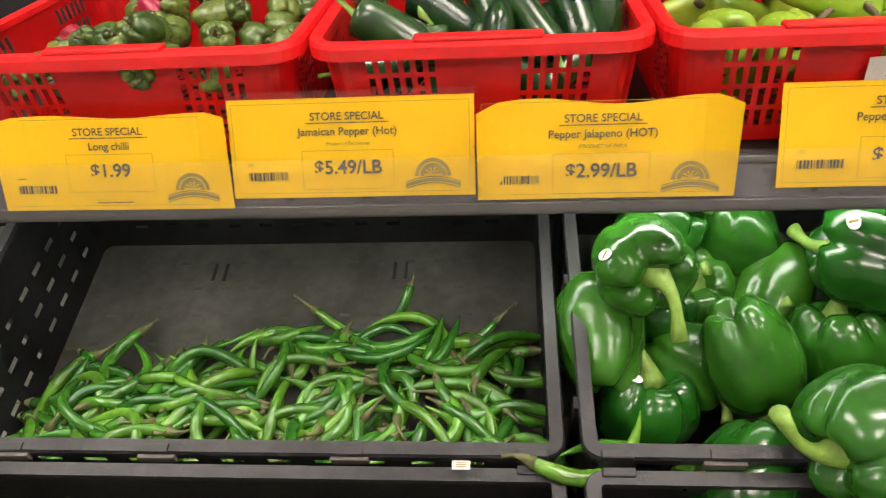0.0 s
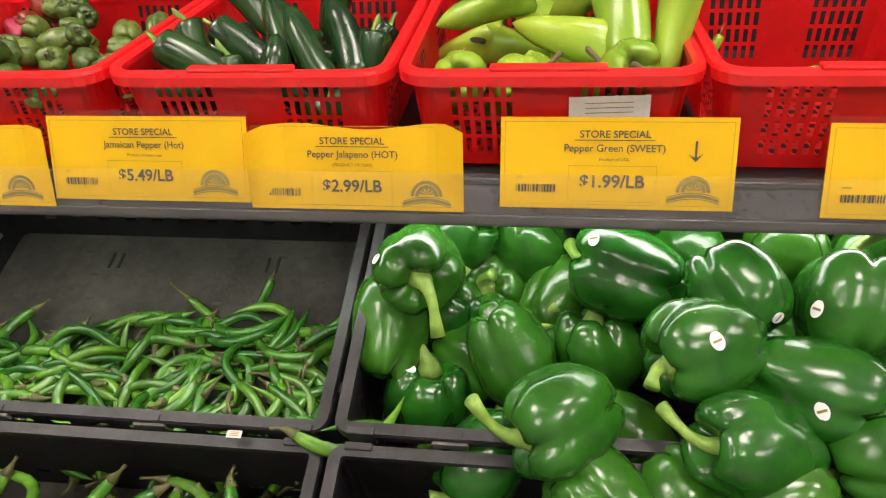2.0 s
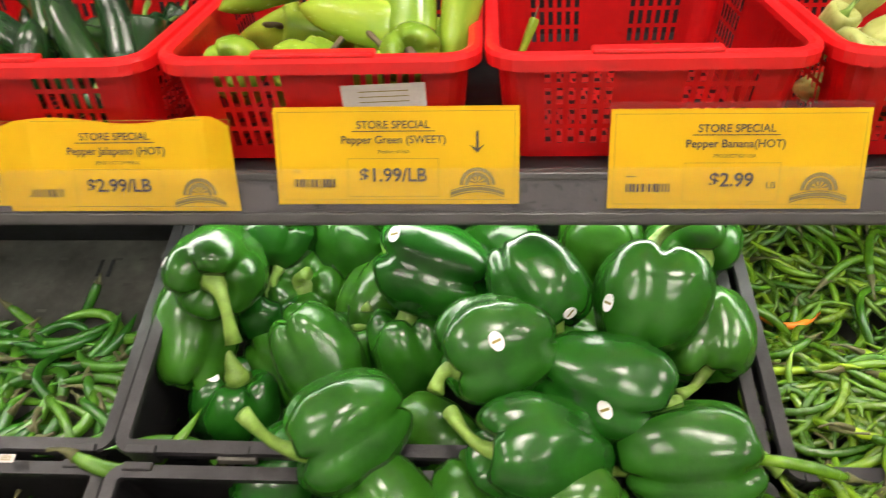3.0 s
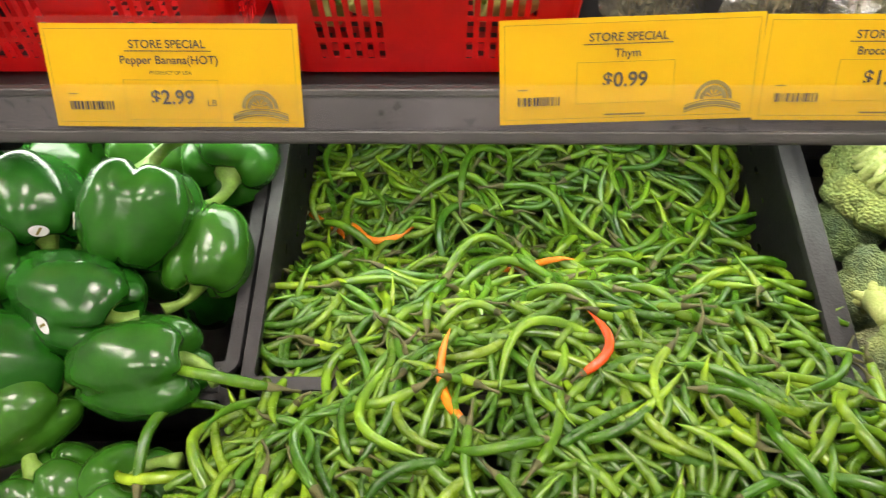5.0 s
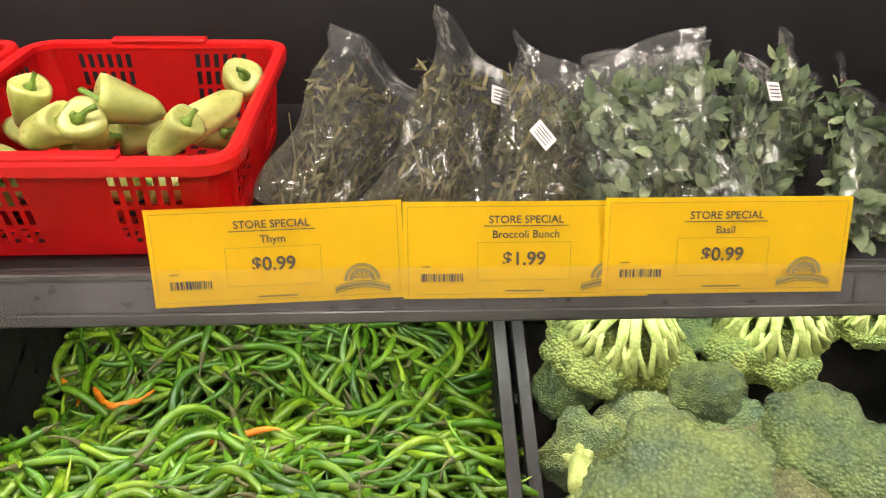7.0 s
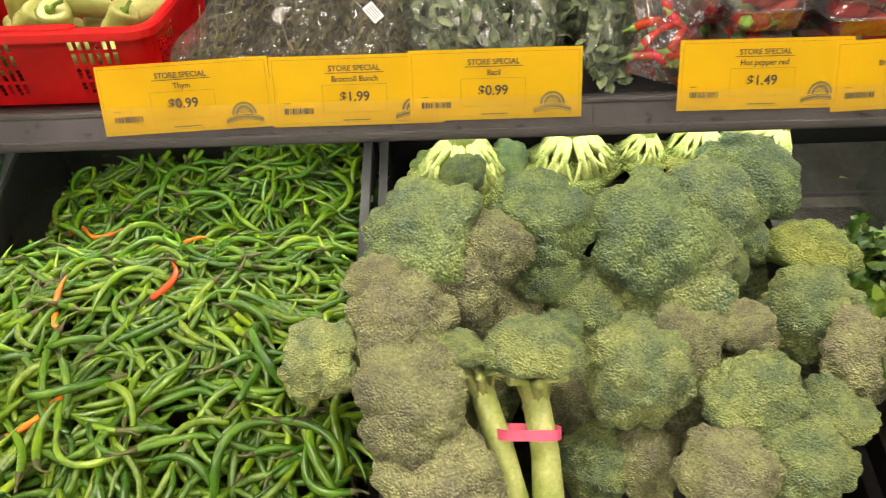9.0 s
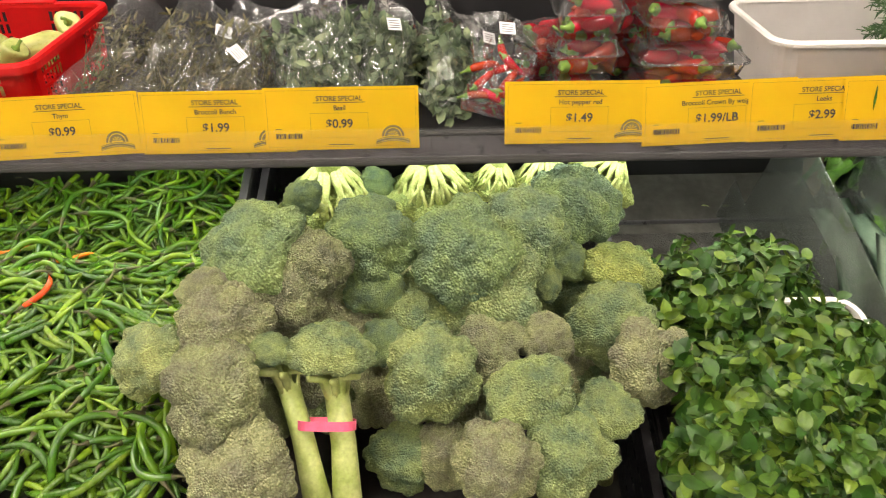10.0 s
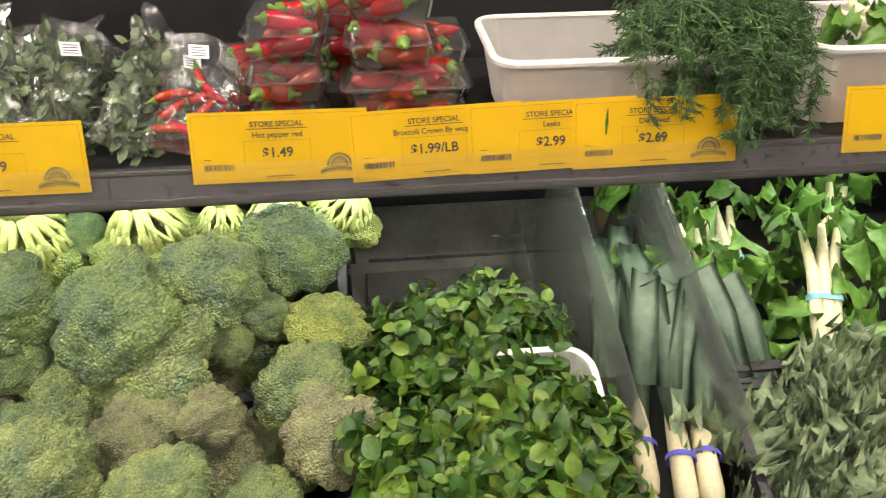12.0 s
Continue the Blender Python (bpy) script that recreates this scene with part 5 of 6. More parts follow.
def herb_bag(bottom, top, w, kind, seed, tag=None, turn=0.0):
    b, t = Vector(bottom), Vector(top)
    l = (t - b).length * 1.02
    axis = (t - b).normalized()
    y = Vector((-math.sin(turn), math.cos(turn), 0))
    y = (y - axis * y.dot(axis)).normalized()
    x = y.cross(axis)
    m = Matrix.Translation(b) @ Matrix((x, y, axis)).transposed().to_4x4()
    thick = 0.05
    what = {"thyme": "clear plastic bag of brownish green thyme", "basil": "clear plastic bag of grey-green basil", "chili": "clear plastic bag of small red chilies"}[kind]
    g = empty("herb_bag", m, what + " on the shelf", "herb bag", "bagged herbs")
    bag = part("bag", from_data(*pillow(w, l, thick, seed)), M_BAG, g, "crumpled clear plastic film")
    if kind == "chili":
        rnd = random.Random(seed)
        for k in range(12):
            bd, st = chili_shape(rnd.uniform(0.04, 0.06), 0.0065, rnd.uniform(-0.2, 0.2), 0.0, seed + k)
            mm = Matrix.Translation((rnd.uniform(-0.3, 0.3) * w, rnd.uniform(-0.008, 0.008), rnd.uniform(0.12, 0.6) * l)) @ Euler((rnd.uniform(-0.4, 0.4), rnd.uniform(-1.2, 1.2), rnd.uniform(-0.3, 0.3))).to_matrix().to_4x4()
            part("red_chili", from_data(*bd), M_REDC, g, m=mm)
            part("green_stem", from_data(*st), M_PSTEM, g, m=mm)
    else:
        part("herb_filling", herb_fill(w, l, thick, seed, kind), M_THYME if kind == "thyme" else M_BASIL, g, kind="stuff")
    if tag:
        lb = part("label", slab(-0.012, 0.012, -0.0004, 0.0, -0.009, 0.009), M_WHITE, g, "white printed label", m=Matrix.Translation((tag[0] * w, -thick * 0.54, tag[1] * l)) @ Matrix.Rotation(radians(tag[2]), 4, "Y"))
        for k in range(4):
            part("print_line", slab(-0.009, 0.009, -0.0008, -0.0005, -0.006 + 0.0035 * k, -0.005 + 0.0035 * k), M_INK, lb)


herb_bag((1.125, 0.063, 1.197), (1.188, 0.238, 1.304), 0.126, "thyme", 1, turn=0.2)
herb_bag((1.232, 0.052, 1.193), (1.300, 0.208, 1.312), 0.144, "thyme", 2, (0.05, 0.75, -20), 0.2)
herb_bag((1.321, 0.048, 1.193), (1.378, 0.195, 1.310), 0.132, "thyme", 3, (-0.2, 0.45, 25), 0.1)
herb_bag((1.453, 0.061, 1.194), (1.413, 0.172, 1.325), 0.162, "basil", 4, None, -0.1)
herb_bag((1.538, 0.062, 1.193), (1.570, 0.191, 1.310), 0.110, "basil", 5, (-0.2, 0.72, -25), 0.35)
herb_bag((1.493, 0.145, 1.199), (1.485, 0.289, 1.301), 0.132, "basil", 8)
herb_bag((1.629, 0.045, 1.192), (1.673, 0.184, 1.290), 0.108, "basil", 6, (0.2, 0.85, -25), 0.3)
herb_bag((1.600, 0.159, 1.197), (1.657, 0.277, 1.293), 0.096, "basil", 9, None, 0.3)
herb_bag((1.704, 0.039, 1.193), (1.730, 0.150, 1.305), 0.106, "chili", 7, (-0.1, 0.78, -12), 0.1)


# ---------- clamshell boxes of red peppers ----------
def clamshell(x, y, z, w, d, h, seed, spin=0.0):
    c = empty("clamshell_box", Matrix.Translation((x, y, z)) @ Matrix.Rotation(radians(4), 4, "X") @ Matrix.Rotation(spin, 4, "Z"), "clear plastic clamshell box of red peppers", "plastic box", "clamshells of red peppers")
    part("tray", shell(w, d, h * 0.55, 0.012, 0.10, [], 0.0006), M_SHELL, c)
    lid = shell(w, d, h * 0.42, 0.012, 0.14, [], 0.0006)
    part("lid", lid, M_SHELL, c, m=Matrix.Translation((0, 0, h * 0.99)) @ Matrix.Rotation(math.pi, 4, "X"))
    top = bmesh.new()
    vs = [top.verts.new((p[0] * 0.86, p[1] * 0.86, h * 0.985)) for p in ring(w, d, 0.012)]
    top.faces.new(vs)
    part("lid_top", top, M_SHELL, c)
    part("rim", sweep_ring(w, d, 0.012, [(0.0, h * 0.54), (0.005, h * 0.54), (0.005, h * 0.58), (0.0, h * 0.58)]), M_SHELL, c)
    rnd = random.Random(seed)
    for k in range(10):
        ln = rnd.uniform(0.45, 0.65) * min(w, 0.1)
        bd, st = chili_shape(ln, 0.0115, rnd.uniform(-0.15, 0.15), 0.0, seed * 50 + k)
        m = Matrix.Translation((rnd.uniform(-0.5, 0.5) * (w - ln * 0.7) * 0.8, rnd.uniform(-0.42, 0.42) * d * 0.8, 0.011 + (k % 3) * h * 0.27)) @ Matrix.Rotation(rnd.uniform(-1.2, 1.2) + (math.pi if k % 2 else 0), 4, "Z") @ Matrix.Rotation(rnd.uniform(-0.3, 0.3), 4, "Y")
        p = part("red_pepper", from_data(*bd), M_REDC, c, m=m)
        part("green_stem", from_data(*st), M_PSTEM, p)


clamshell(1.826, 0.093, 1.197, 0.092, 0.085, 0.048, 1)
clamshell(1.829, 0.096, 1.252, 0.094, 0.085, 0.048, 2, 0.06)
clamshell(1.834, 0.099, 1.307, 0.094, 0.085, 0.048, 3, -0.05)
clamshell(1.784, 0.143, 1.252, 0.080, 0.080, 0.046, 4, 0.5)
clamshell(1.786, 0.188, 1.201, 0.092, 0.085, 0.046, 12, 0.1)
clamshell(1.976, 0.089, 1.200, 0.152, 0.095, 0.040, 5)
clamshell(1.976, 0.091, 1.245, 0.152, 0.095, 0.042, 6)
clamshell(1.960, 0.097, 1.291, 0.104, 0.090, 0.050, 7)
clamshell(1.962, 0.101, 1.347, 0.102, 0.090, 0.048, 8, 0.05)
clamshell(2.012, 0.201, 1.206, 0.120, 0.090, 0.048, 9)
clamshell(2.012, 0.203, 1.259, 0.110, 0.090, 0.048, 10)
clamshell(1.911, 0.205, 1.310, 0.100, 0.090, 0.048, 11)
clamshell(1.912, 0.210, 1.204, 0.092, 0.090, 0.048, 13)
clamshell(1.912, 0.208, 1.257, 0.092, 0.090, 0.048, 14)


# ---------- white tubs, dill ----------
M_TUB = surf("white_tub_plastic", (0.86, 0.83, 0.79), 0.32, var=0.06, scale=10, bump=0.05, bump_scale=60)
M_DILL = surf("feathery_dill_green", (0.055, 0.135, 0.045), 0.6, var=0.35, scale=40, second=(0.10, 0.20, 0.06), island=0.35)


def tub(m, w, d, h, label):
    t = empty("tub", m, label, "plastic tub", "white plastic tubs")
    part("wall", shell(w, d, h, 0.03, 0.13, [], 0.002), M_TUB, t)
    k = 0.87
    b = bmesh.new()
    vs = [b.verts.new((p[0] * k, p[1] * k, 0.0)) for p in ring(w, d, 0.03)]
    b.faces.new(vs)
    bmesh.ops.solidify(b, geom=b.faces[:], thickness=0.002)
    part("base", b, M_TUB, t)
    part("rim", sweep_ring(w, d, 0.03, [(-0.002, h - 0.002), (-0.001, h + 0.002), (0.006, h + 0.002), (0.008, h - 0.001), (0.007, h - 0.006), (0.004, h - 0.003)]), M_TUB, t)


tub(Matrix.Translation((2.243, 0.163, 1.1920)) @ Matrix.Rotation(radians(4), 4, "X"), 0.300, 0.20, 0.104, "empty white plastic tub on the shelf")
tub(Matrix.Translation((2.649, 0.157, 1.1920)) @ Matrix.Rotation(radians(4), 4, "X"), 0.285, 0.20, 0.110, "white plastic tub with green herbs")


def dill_frond(seed, length):
    """A drooping feathery frond that starts at the origin and hangs towards -y."""
    rnd = random.Random(seed)
    pieces = []
    pts = []
    for k in range(11):
        q = k / 10
        pts.append(Vector((0.02 * math.sin(q * 3 + seed), -length * 0.42 * math.sin(min(1.0, q * 1.25) * math.pi / 2), length * (0.10 * math.sin(q * math.pi * 0.8) - 0.72 * q ** 1.9))))
    pieces.append(tube(pts, [0.0016 * (1 - 0.07 * k) for k in range(11)], 5))
    for k in range(2, 11):
        for s in range(5):
            base = pts[k - 1].lerp(pts[k], rnd.random())
            d = Vector((rnd.uniform(-1, 1), rnd.uniform(-0.6, 0.4), rnd.uniform(-1.0, 0.2))).normalized()
            ln = rnd.uniform(0.02, 0.036) * (1.15 - 0.04 * k)
            e = base + d * ln
            pieces.append(tube([base, base.lerp(e, 0.5) + Vector((0, 0, 0.002)), e], [0.0007, 0.0006, 0.0003], 3, cap=False))
            for j in range(9):
                b2 = base.lerp(e, 0.2 + 0.8 * j / 9)
                d2 = (d * 0.7 + Vector((rnd.uniform(-1, 1), rnd.uniform(-1, 1), rnd.uniform(-1, 0.5)))).normalized() * rnd.uniform(0.007, 0.014)
                pieces.append(tube([b2, b2 + d2], [0.0011, 0.0006], 3, cap=False))
    me = from_data(*join(pieces))
    me.materials.append(M_DILL)
    return me


FRONDS = [dill_frond(k, 0.15 + 0.02 * k) for k in range(5)]
dill = empty("dill_bunch", Matrix.Translation((2.379, 0.103, 1.3299)), "bunch of feathery green dill drooping over the shelf edge", "dill")
rng = random.Random(77)
for k in range(66):
    part("frond", FRONDS[k % 5], None, dill, m=Matrix.Translation((rng.uniform(-0.075, 0.08), rng.uniform(-0.03, 0.07), rng.uniform(-0.008, 0.03))) @ Matrix.Rotation(rng.gauss(0.0, 0.55), 4, "Z") @ Matrix.Scale(rng.uniform(0.75, 1.1), 4))


# ---------- mint ----------
M_MINT = surf("mint_leaf", (0.034, 0.089, 0.007), 0.45, var=0.3, scale=30, second=(0.092, 0.195, 0.020), island=0.5, spec=0.42, bump=0.3, bump_scale=250)
M_MINTSTEM = surf("mint_stem", (0.16, 0.20, 0.07), 0.6, var=0.3, scale=60)


def mint_meshes(seed):
    rnd = random.Random(seed)
    stems, leaves = [], []
    for k in range(9):
        a, lean = rnd.uniform(0, 6.28), rnd.uniform(0.15, 0.95)
        tip = Vector((math.cos(a) * lean * 0.075, math.sin(a) * lean * 0.075, 0.075 * math.sqrt(max(0.1, 1 - lean * lean * 0.8))))
        stems.append(from_data(*tube([(0, 0, -0.03), tip * 0.5 + Vector((0, 0, 0.008)), tip], [0.0018, 0.0015, 0.001], 5)))
        for j in range(7):
            p = tip * (0.25 + 0.125 * j)
            for s in (0, math.pi):
                size = rnd.uniform(0.020, 0.041) * (1.2 - 0.10 * j)
                lf = leaf_quads(size, size * rnd.uniform(0.58, 0.80), rnd.uniform(-0.35, 0.75), rnd, 4, 6)
                m = Matrix.Translation(p) @ tip.to_track_quat("Z", "Y").to_matrix().to_4x4() @ Matrix.Rotation(s + j * 1.57 + rnd.uniform(-0.4, 0.4), 4, "Z") @ Matrix.Rotation(rnd.uniform(-1.1, 0.5), 4, "Y") @ Matrix.Rotation(rnd.uniform(-0.7, 0.7), 4, "X")
                leaves.append(moved(lf, m))
    b = from_data(*join(leaves))
    for q in stems:
        q.materials.append(M_MINTSTEM)
    b.materials.append(M_MINT)
    return stems, b


MINTS = [mint_meshes(k) for k in range(4)]


def mint_field(x, y):
    q = (y + 0.225)
    return 0.980 - (0.75 * q * q if y > -0.225 else 0.55 * q * q) - 1.1 * max(0.0, abs(x - 2.055) - 0.08) ** 1.5


rng = random.Random(91)
for k in range(96):
    x, y = rng.uniform(1.925, 2.19) if k < 84 else rng.uniform(1.932, 1.98), -0.45 + 0.435 * (k / 84 if k < 84 else (k - 80) / 42) + rng.uniform(-0.02, 0.02)
    if y < -0.12:
        x = min(x, rng.uniform(2.085, 2.19) - 0.35 * (-0.12 - y))
    if y > -0.08:
        x = 1.95 + (x - 1.935) * 0.62
    if -0.215 < y < -0.07 and x > 2.065:
        continue
    g = empty("mint_bunch", aim((x, y, mint_field(x, y) - rng.uniform(0.002, 0.030)), (rng.uniform(-0.9, 0.9), rng.uniform(-1.3, 0.2), 1), rng.uniform(0, 6), (1.0, 1.0, 1.0)), "bunch of fresh green mint leaves", "mint", "mint bunches")
    for me in MINTS[k % 4][0]:
        part("stalk", me, None, g)
    part("foliage", MINTS[k % 4][1], None, g, kind="stuff")
tub(Matrix.Translation((2.077, -0.127, 0.7387)) @ DECK, 0.19, 0.15, 0.250, "white plastic tub under the mint")
crate(1.905, 2.172, -0.450, 0.665, depth=0.28, height=0.12, label="black plastic crate under the mint bunches")
mat = part("deck_mat", slab(1.905, 2.172, -0.02, 0.265, 0.001, 0.005, 0.001), M_MAT)
mat.matrix_basis = Matrix.Translation((0, 0.0, 0.778)) @ DECK
tagged(mat, "black ribbed rubber mat on the sloped deck", "mat")
rail = part("deck_rail", slab(1.91, 2.33, 0.290, 0.294, 0.0, 0.010, 0.001), M_STRIP)
rail.matrix_basis = Matrix.Translation((0, 0.0, 0.778)) @ DECK
tagged(rail, "thin worn metal rail along the deck", "rail", kind="structure")
tagged(part("leaf_scrap", from_data(*leaf_quads(0.018, 0.009, 0.2, random.Random(3))), M_BSTEM, m=Matrix.Translation((2.133, 0.302, 0.9077))), "dry pale leaf scrap on the deck", "leaf")


# ---------- leeks and their dividers ----------
M_ACRYL = clear("scuffed_clear_acrylic", tint=(0.95, 0.97, 0.96), gloss=0.7, haze=0.08, rough=0.12, bump=0.2, bump_scale=40, milk=(0.66, 0.70, 0.64))
M_LEEK = surf("blue_green_leek_leaf", (0.18, 0.285, 0.20), 0.40, var=0.2, scale=12, second=(0.30, 0.41, 0.29), bump=0.25, bump_scale=160)
M_LEEKW = surf("white_leek_shank", (0.58, 0.53, 0.34), 0.4, var=0.15, scale=25, bump=0.15, bump_scale=120)
M_BLUE = surf("blue_violet_band", (0.10, 0.10, 0.55), 0.45, var=0.1)
M_CYAN = surf("pale_blue_band", (0.20, 0.52, 0.62), 0.5, var=0.1)
M_CARD = surf("tan_cardboard", (0.36, 0.26, 0.17), 0.8, var=0.12, scale=25)
M_ROOT = surf("leek_roots", (0.60, 0.48, 0.30), 0.8, var=0.2)


def divider(x, lean):
    d = empty("divider", Matrix.Translation((x, 0.0, 0.778)) @ DECK @ Matrix.Rotation(radians(lean), 4, "Y"), "scuffed clear acrylic divider standing beside the leeks", "divider", "acrylic dividers")
    part("sheet", slab(-0.0015, 0.0015, -0.16, 0.31, 0.002, 0.262, 0.0008), M_ACRYL, d)
    part("foot", slab(-0.045, 0.0015, -0.16, 0.31, 0.0005, 0.0030, 0.0008), M_ACRYL, d)
    part("edge_flange", slab(-0.046, -0.043, 0.02, 0.31, 0.002, 0.10, 0.0008), M_ACRYL, d)


divider(2.203, 3)
divider(2.328, 3)


def ribbon(points, widths, up=(0, 0, 1), fold=0.25, thick=0.0009):
    """A folded leaf blade along points."""
    pts = [Vector(p) for p in points]
    verts, faces = [], []
    for i, p in enumerate(pts):
        d = (pts[min(i + 1, len(pts) - 1)] - pts[max(0, i - 1)]).normalized()
        s = d.cross(Vector(up)).normalized()
        n = s.cross(d)
        for q in (-1, -0.5, 0, 0.5, 1):
            verts.append(p + s * q * widths[i] + n * abs(q) * fold * widths[i])
    for i in range(len(pts) - 1):
        for j in range(4):
            a = i * 5 + j
            faces.append((a, a + 1, a + 6, a + 5))
    bm = bmesh.new()
    vs = [bm.verts.new(v) for v in verts]
    for f in faces:
        bm.faces.new([vs[i] for i in f])
    bmesh.ops.solidify(bm, geom=bm.faces[:], thickness=thick)
    return to_mesh(bm, True)


def leek(base, top, seed, bend=0.0):
    b, t = Vector(base), Vector(top)
    g = empty("leek", Matrix.Translation(b), "leek with white shank and long blue-green leaves", "leek", "leeks")
    d = t - b
    n = Vector((0, -0.37, 0.93))
    sh = d * 0.40
    part("shank", from_data(*tube([(0, 0, 0), sh * 0.08, sh * 0.5, sh], [0.011, 0.0138, 0.0125, 0.0070], 14)), M_LEEKW, g, "white shank")
    rnd = random.Random(seed)
    for k in range(5):
        off = Vector((0.009 * (k - 2), 0, 0))
        p = [sh * 0.50 + n * 0.004, sh + off * 0.6 + n * (0.010 + 0.003 * k)]
        far = 0.75 + 0.08 * rnd.random() * 4
        droop = k in (1, 4)
        for q in (0.3, 0.55, 0.8, 1.0):
            e = sh + (d - sh) * far * q + off * (1 + 0.8 * q) + n * (0.016 + 0.012 * math.sin(q * 3 + k)) + Vector((bend * q, 0, 0))
            if droop:
                e = sh + (d - sh) * (0.5 * math.sin(q * math.pi * 0.95)) + off * (1 + 1.4 * q) + n * (0.02 + 0.045 * math.sin(q * math.pi) - 0.01 * q) + Vector((0.02 * (k - 2.5) * q, -0.06 * q * q, 0))
            p.append(e)
        part("leaf", ribbon(p, [0.011, 0.014, 0.018, 0.020, 0.020, 0.016], n, 0.3), M_LEEK, g, "long flat blue-green leaf")
    part("band", sweep_ring(0.033, 0.033, 0.016, [(0, -0.003), (0.001, -0.003), (0.001, 0.003), (0, 0.003)]), M_BLUE, g, "blue-violet band", m=aim(sh * 0.32, d))
    roots = []
    for k in range(22):
        e = Vector((rnd.uniform(-0.016, 0.016), -0.012 - rnd.uniform(0, 0.014), rnd.uniform(-0.018, 0.006)))
        roots.append(tube([(0, 0.003, 0), e * 0.6, e], [0.0011, 0.0009, 0.0004], 4))
    part("roots", from_data(*join(roots)), M_ROOT, g, "wiry pale roots", kind="stuff")


leek((2.256, -0.302, 0.886), (2.354, 0.170, 0.985), 1)
leek((2.286, -0.298, 0.888), (2.390, 0.160, 0.967), 2)
leek((2.228, -0.262, 0.872), (2.300, 0.190, 0.978), 3)
cardboard = part("cardboard_strip", slab(-0.018, 0.018, -0.002, 0.002, 0.0, 0.20, 0.0006), M_CARD)
cardboard.matrix_basis = Matrix.Translation((2.345, 0.305, 0.900)) @ Matrix.Rotation(radians(-8), 4, "Y")
tagged(cardboard, "tan cardboard strip standing behind the leeks", "cardboard")



# ---------- leafy bunches with pale stalks, kale ----------
M_CEL = surf("bright_green_curly_leaf", (0.05, 0.165, 0.022), 0.4, var=0.35, scale=20, second=(0.12, 0.26, 0.04), island=0.4, bump=0.4, bump_scale=150)
M_STALK = surf("cream_stalk", (0.66, 0.62, 0.34), 0.45, var=0.2, scale=20, second=(0.76, 0.74, 0.52), bump=0.2, bump_scale=120)
M_KALE = surf("grey_green_kale", (0.12, 0.18, 0.09), 0.55, var=0.35, scale=25, second=(0.23, 0.30, 0.16), bump=0.4, bump_scale=180)


def ruffled(length, width, seed, waves=9, amp=0.3):
    """A curly leaf along x with a frilled edge."""
    rnd = random.Random(seed)
    rows, cols = 56, 12
    verts, faces = [], []
    ph = [rnd.uniform(0, 6) for _ in range(4)]
    for i in range(rows + 1):
        q = i / rows
        w = width * math.sin(math.pi * (0.06 + 0.90 * q)) ** 0.6 * (1 + 0.16 * math.sin(q * 26 + ph[0]))
        for j in range(cols + 1):
            s = (j / cols - 0.5) * 2
            fr = amp * width * abs(s) ** 1.6 * (math.sin(q * waves * 6.3 + ph[1] + s) + 0.6 * math.sin(q * waves * 14 + ph[2] + 3 * s))
            verts.append((q * length + 0.3 * fr, s * w * (1 - 0.25 * abs(s)), fr * 0.8 - 0.25 * length * q * q + 0.3 * abs(s) * w + 0.02 * math.sin(q * 9 + ph[3])))
    n = cols + 1
    for i in range(rows):
        for j in range(cols):
            a = i * n + j
            faces.append((a, a + 1, a + n + 1, a + n))
    return from_data(verts, faces)


CURLS = [ruffled(0.075, 0.026, k, 3, 0.42) for k in range(4)]
for q in CURLS:
    q.materials.append(M_CEL)
KALES = [ruffled(0.13, 0.040, 20 + k, 6.5, 0.62) for k in range(4)]
for q in KALES:
    q.materials.append(M_KALE)


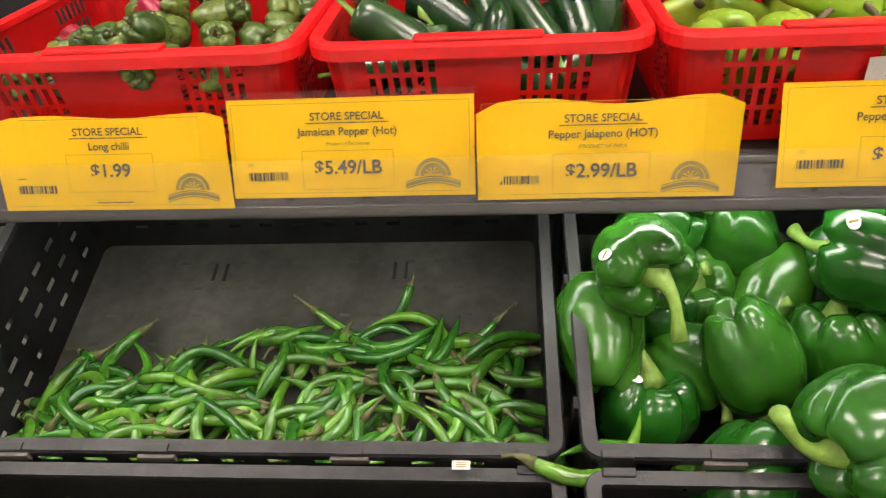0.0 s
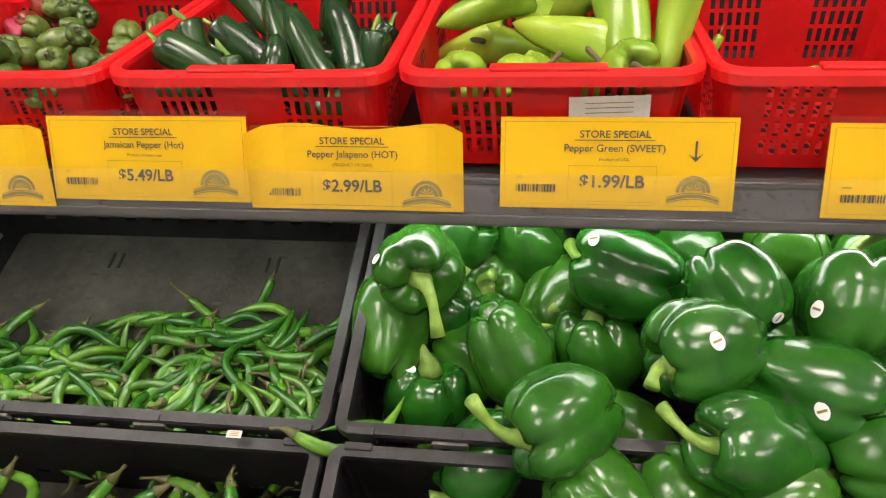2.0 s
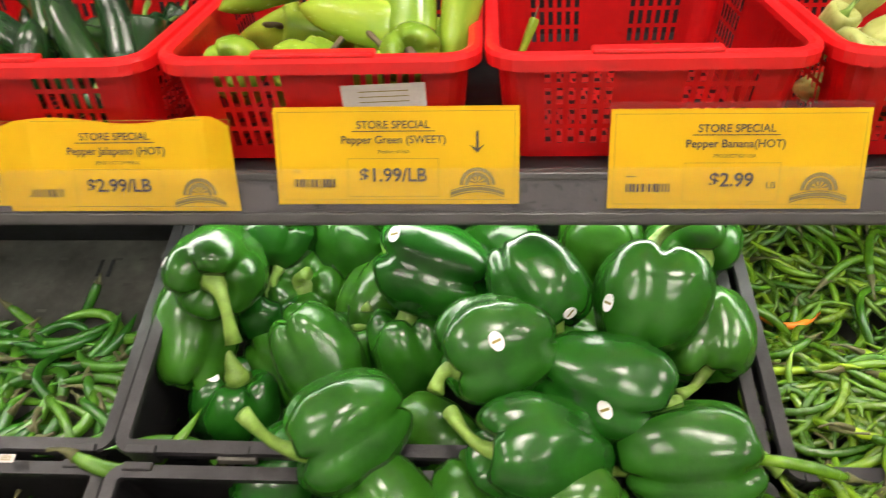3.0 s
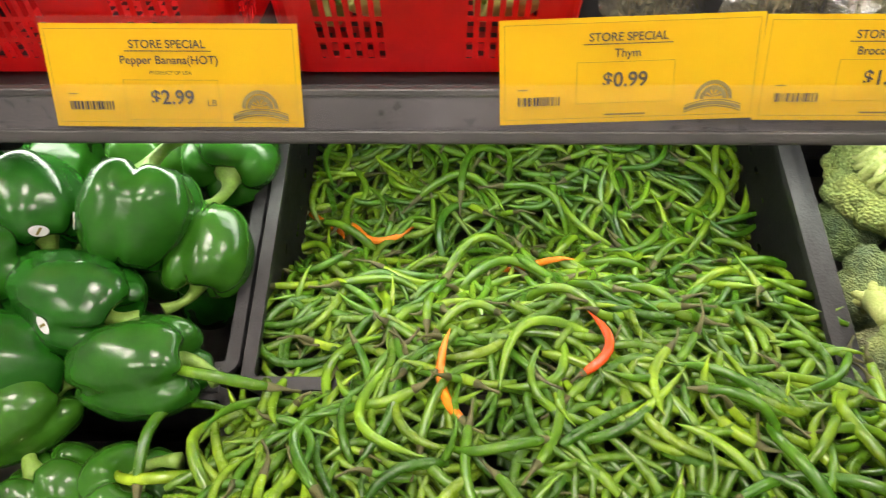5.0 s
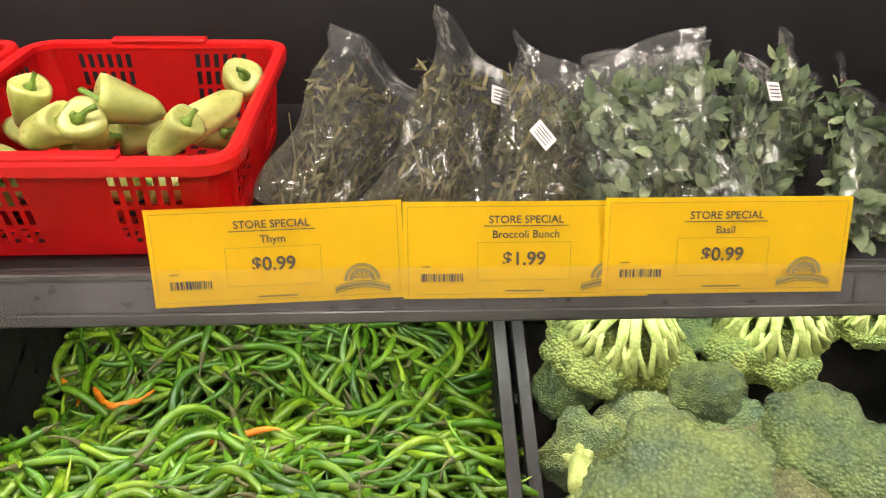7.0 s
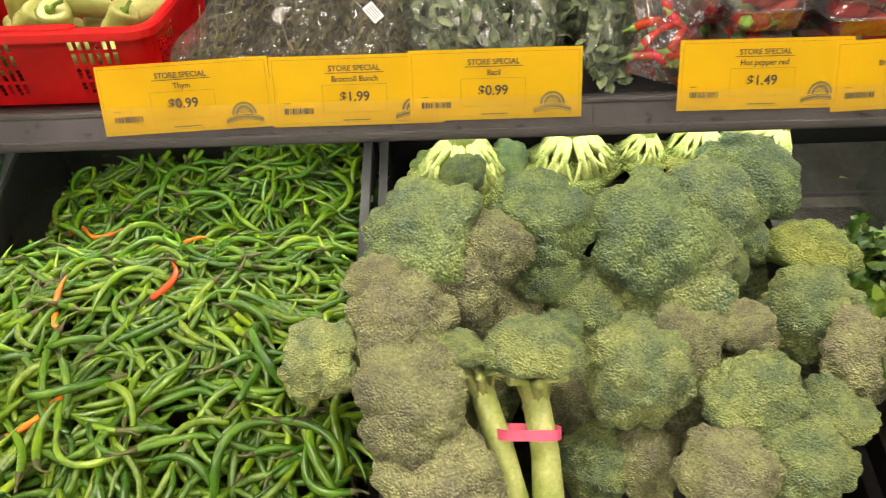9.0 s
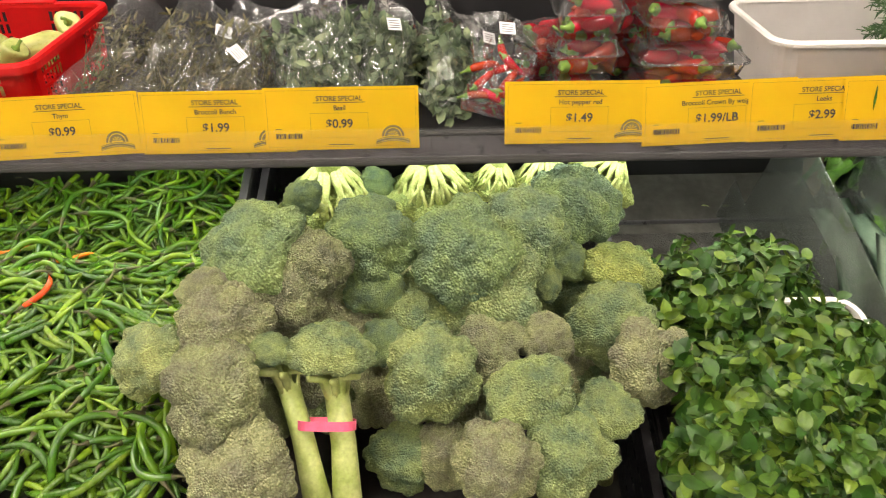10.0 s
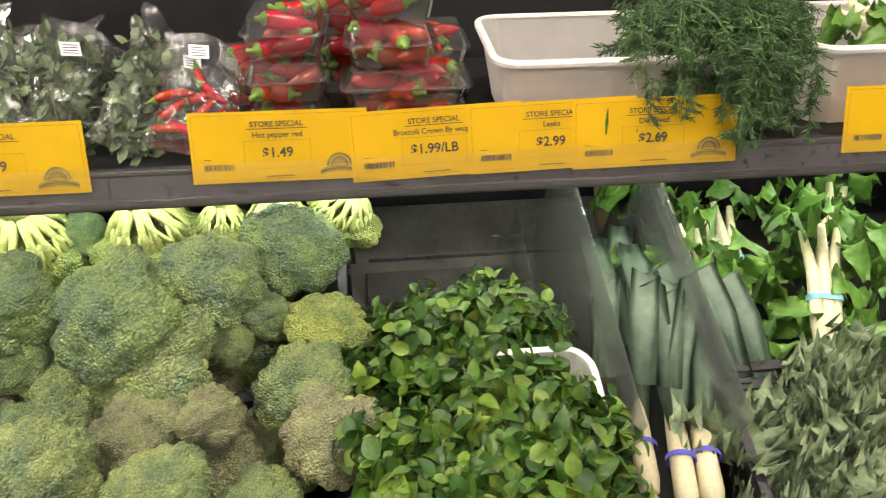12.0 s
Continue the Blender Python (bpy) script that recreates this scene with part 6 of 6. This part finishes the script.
def stalk_bunch(base, top, seed, band=0.45, leaves=16):
    b, t = Vector(base), Vector(top)
    d = t - b
    g = empty("leafy_bunch", Matrix.Translation(b), "bunch of leafy greens with a pale stalk and a blue band", "leafy greens", "leafy green bunches")
    rnd = random.Random(seed)
    for k in range(3):
        o = Vector((0.012 * (k - 1), 0, 0.004 * (k % 2)))
        part("stalk", from_data(*tube([o * 0.4, o + d * 0.35, o * 1.3 + d * 0.7, o * 2.4 + d], [0.010, 0.0115, 0.009, 0.005], 10)), M_STALK, g, "cream-coloured stalk")
    part("band", sweep_ring(0.048, 0.030, 0.0148, [(0, -0.004), (0.0012, -0.004), (0.0012, 0.004), (0, 0.004)]), M_CYAN, g, "pale blue rubber band", m=aim(d * band, d))
    for k in range(leaves):
        p = d * rnd.uniform(-0.2, 1.15) + Vector((rnd.uniform(-0.06, 0.06), rnd.uniform(-0.02, 0.03), rnd.uniform(-0.03, 0.012)))
        part("leaf", CURLS[k % 4], None, g, "curly bright green leaf", m=Matrix.Translation(p) @ Euler((rnd.uniform(-0.8, 0.8), rnd.uniform(-0.9, 0.3), rnd.uniform(0, 6.28))).to_matrix().to_4x4())


stalk_bunch((2.428, -0.020, 0.887), (2.392, 0.121, 1.001), 1)
stalk_bunch((2.552, -0.087, 0.874), (2.594, 0.076, 1.013), 2, 0.5, 20)
stalk_bunch((2.482, 0.029, 0.893), (2.477, 0.187, 1.002), 3, 0.5, 22)
stalk_bunch((2.627, 0.042, 0.897), (2.675, 0.194, 1.023), 4, 0.5, 22)
stalk_bunch((2.384, 0.089, 0.938), (2.372, 0.230, 1.032), 5, 0.5, 18)
stalk_bunch((2.679, -0.087, 0.896), (2.746, 0.089, 0.988), 6, 0.5, 18)
stalk_bunch((2.695, 0.113, 1.268), (2.614, 0.179, 1.315), 7, 0.5, 14)
rng = random.Random(17)
for k in range(9):
    x, y = 2.385 + 0.055 * (k % 5) + (0.02 if k > 4 else 0), -0.195 - 0.11 * (k // 5)
    z = 0.880 + 0.06 * ((x - 2.38) / 0.3) + 0.30 * (y + 0.195)
    g = empty("kale_bunch", Matrix.Translation((x, y, z)), "bunch of curly grey-green kale", "kale", "kale bunches")
    for j in range(13):
        part("leaf", KALES[j % 4], None, g, m=Matrix.Translation((rng.uniform(-0.03, 0.03), rng.uniform(-0.03, 0.03), rng.uniform(-0.01, 0.02))) @ Euler((rng.uniform(-0.7, 0.7), rng.uniform(-0.7, 0.1), rng.uniform(0, 6.28))).to_matrix().to_4x4() @ Matrix.Scale(rng.uniform(0.6, 0.9), 4))
crate(2.345, 2.885, -0.150, 0.772, label="black plastic crate of leafy green bunches")
crate(2.345, 2.885, -0.150 - 0.305 * 0.9272, 0.772 - 0.305 * 0.3746 - 0.004, depth=0.30, label="black plastic crate of curly kale")
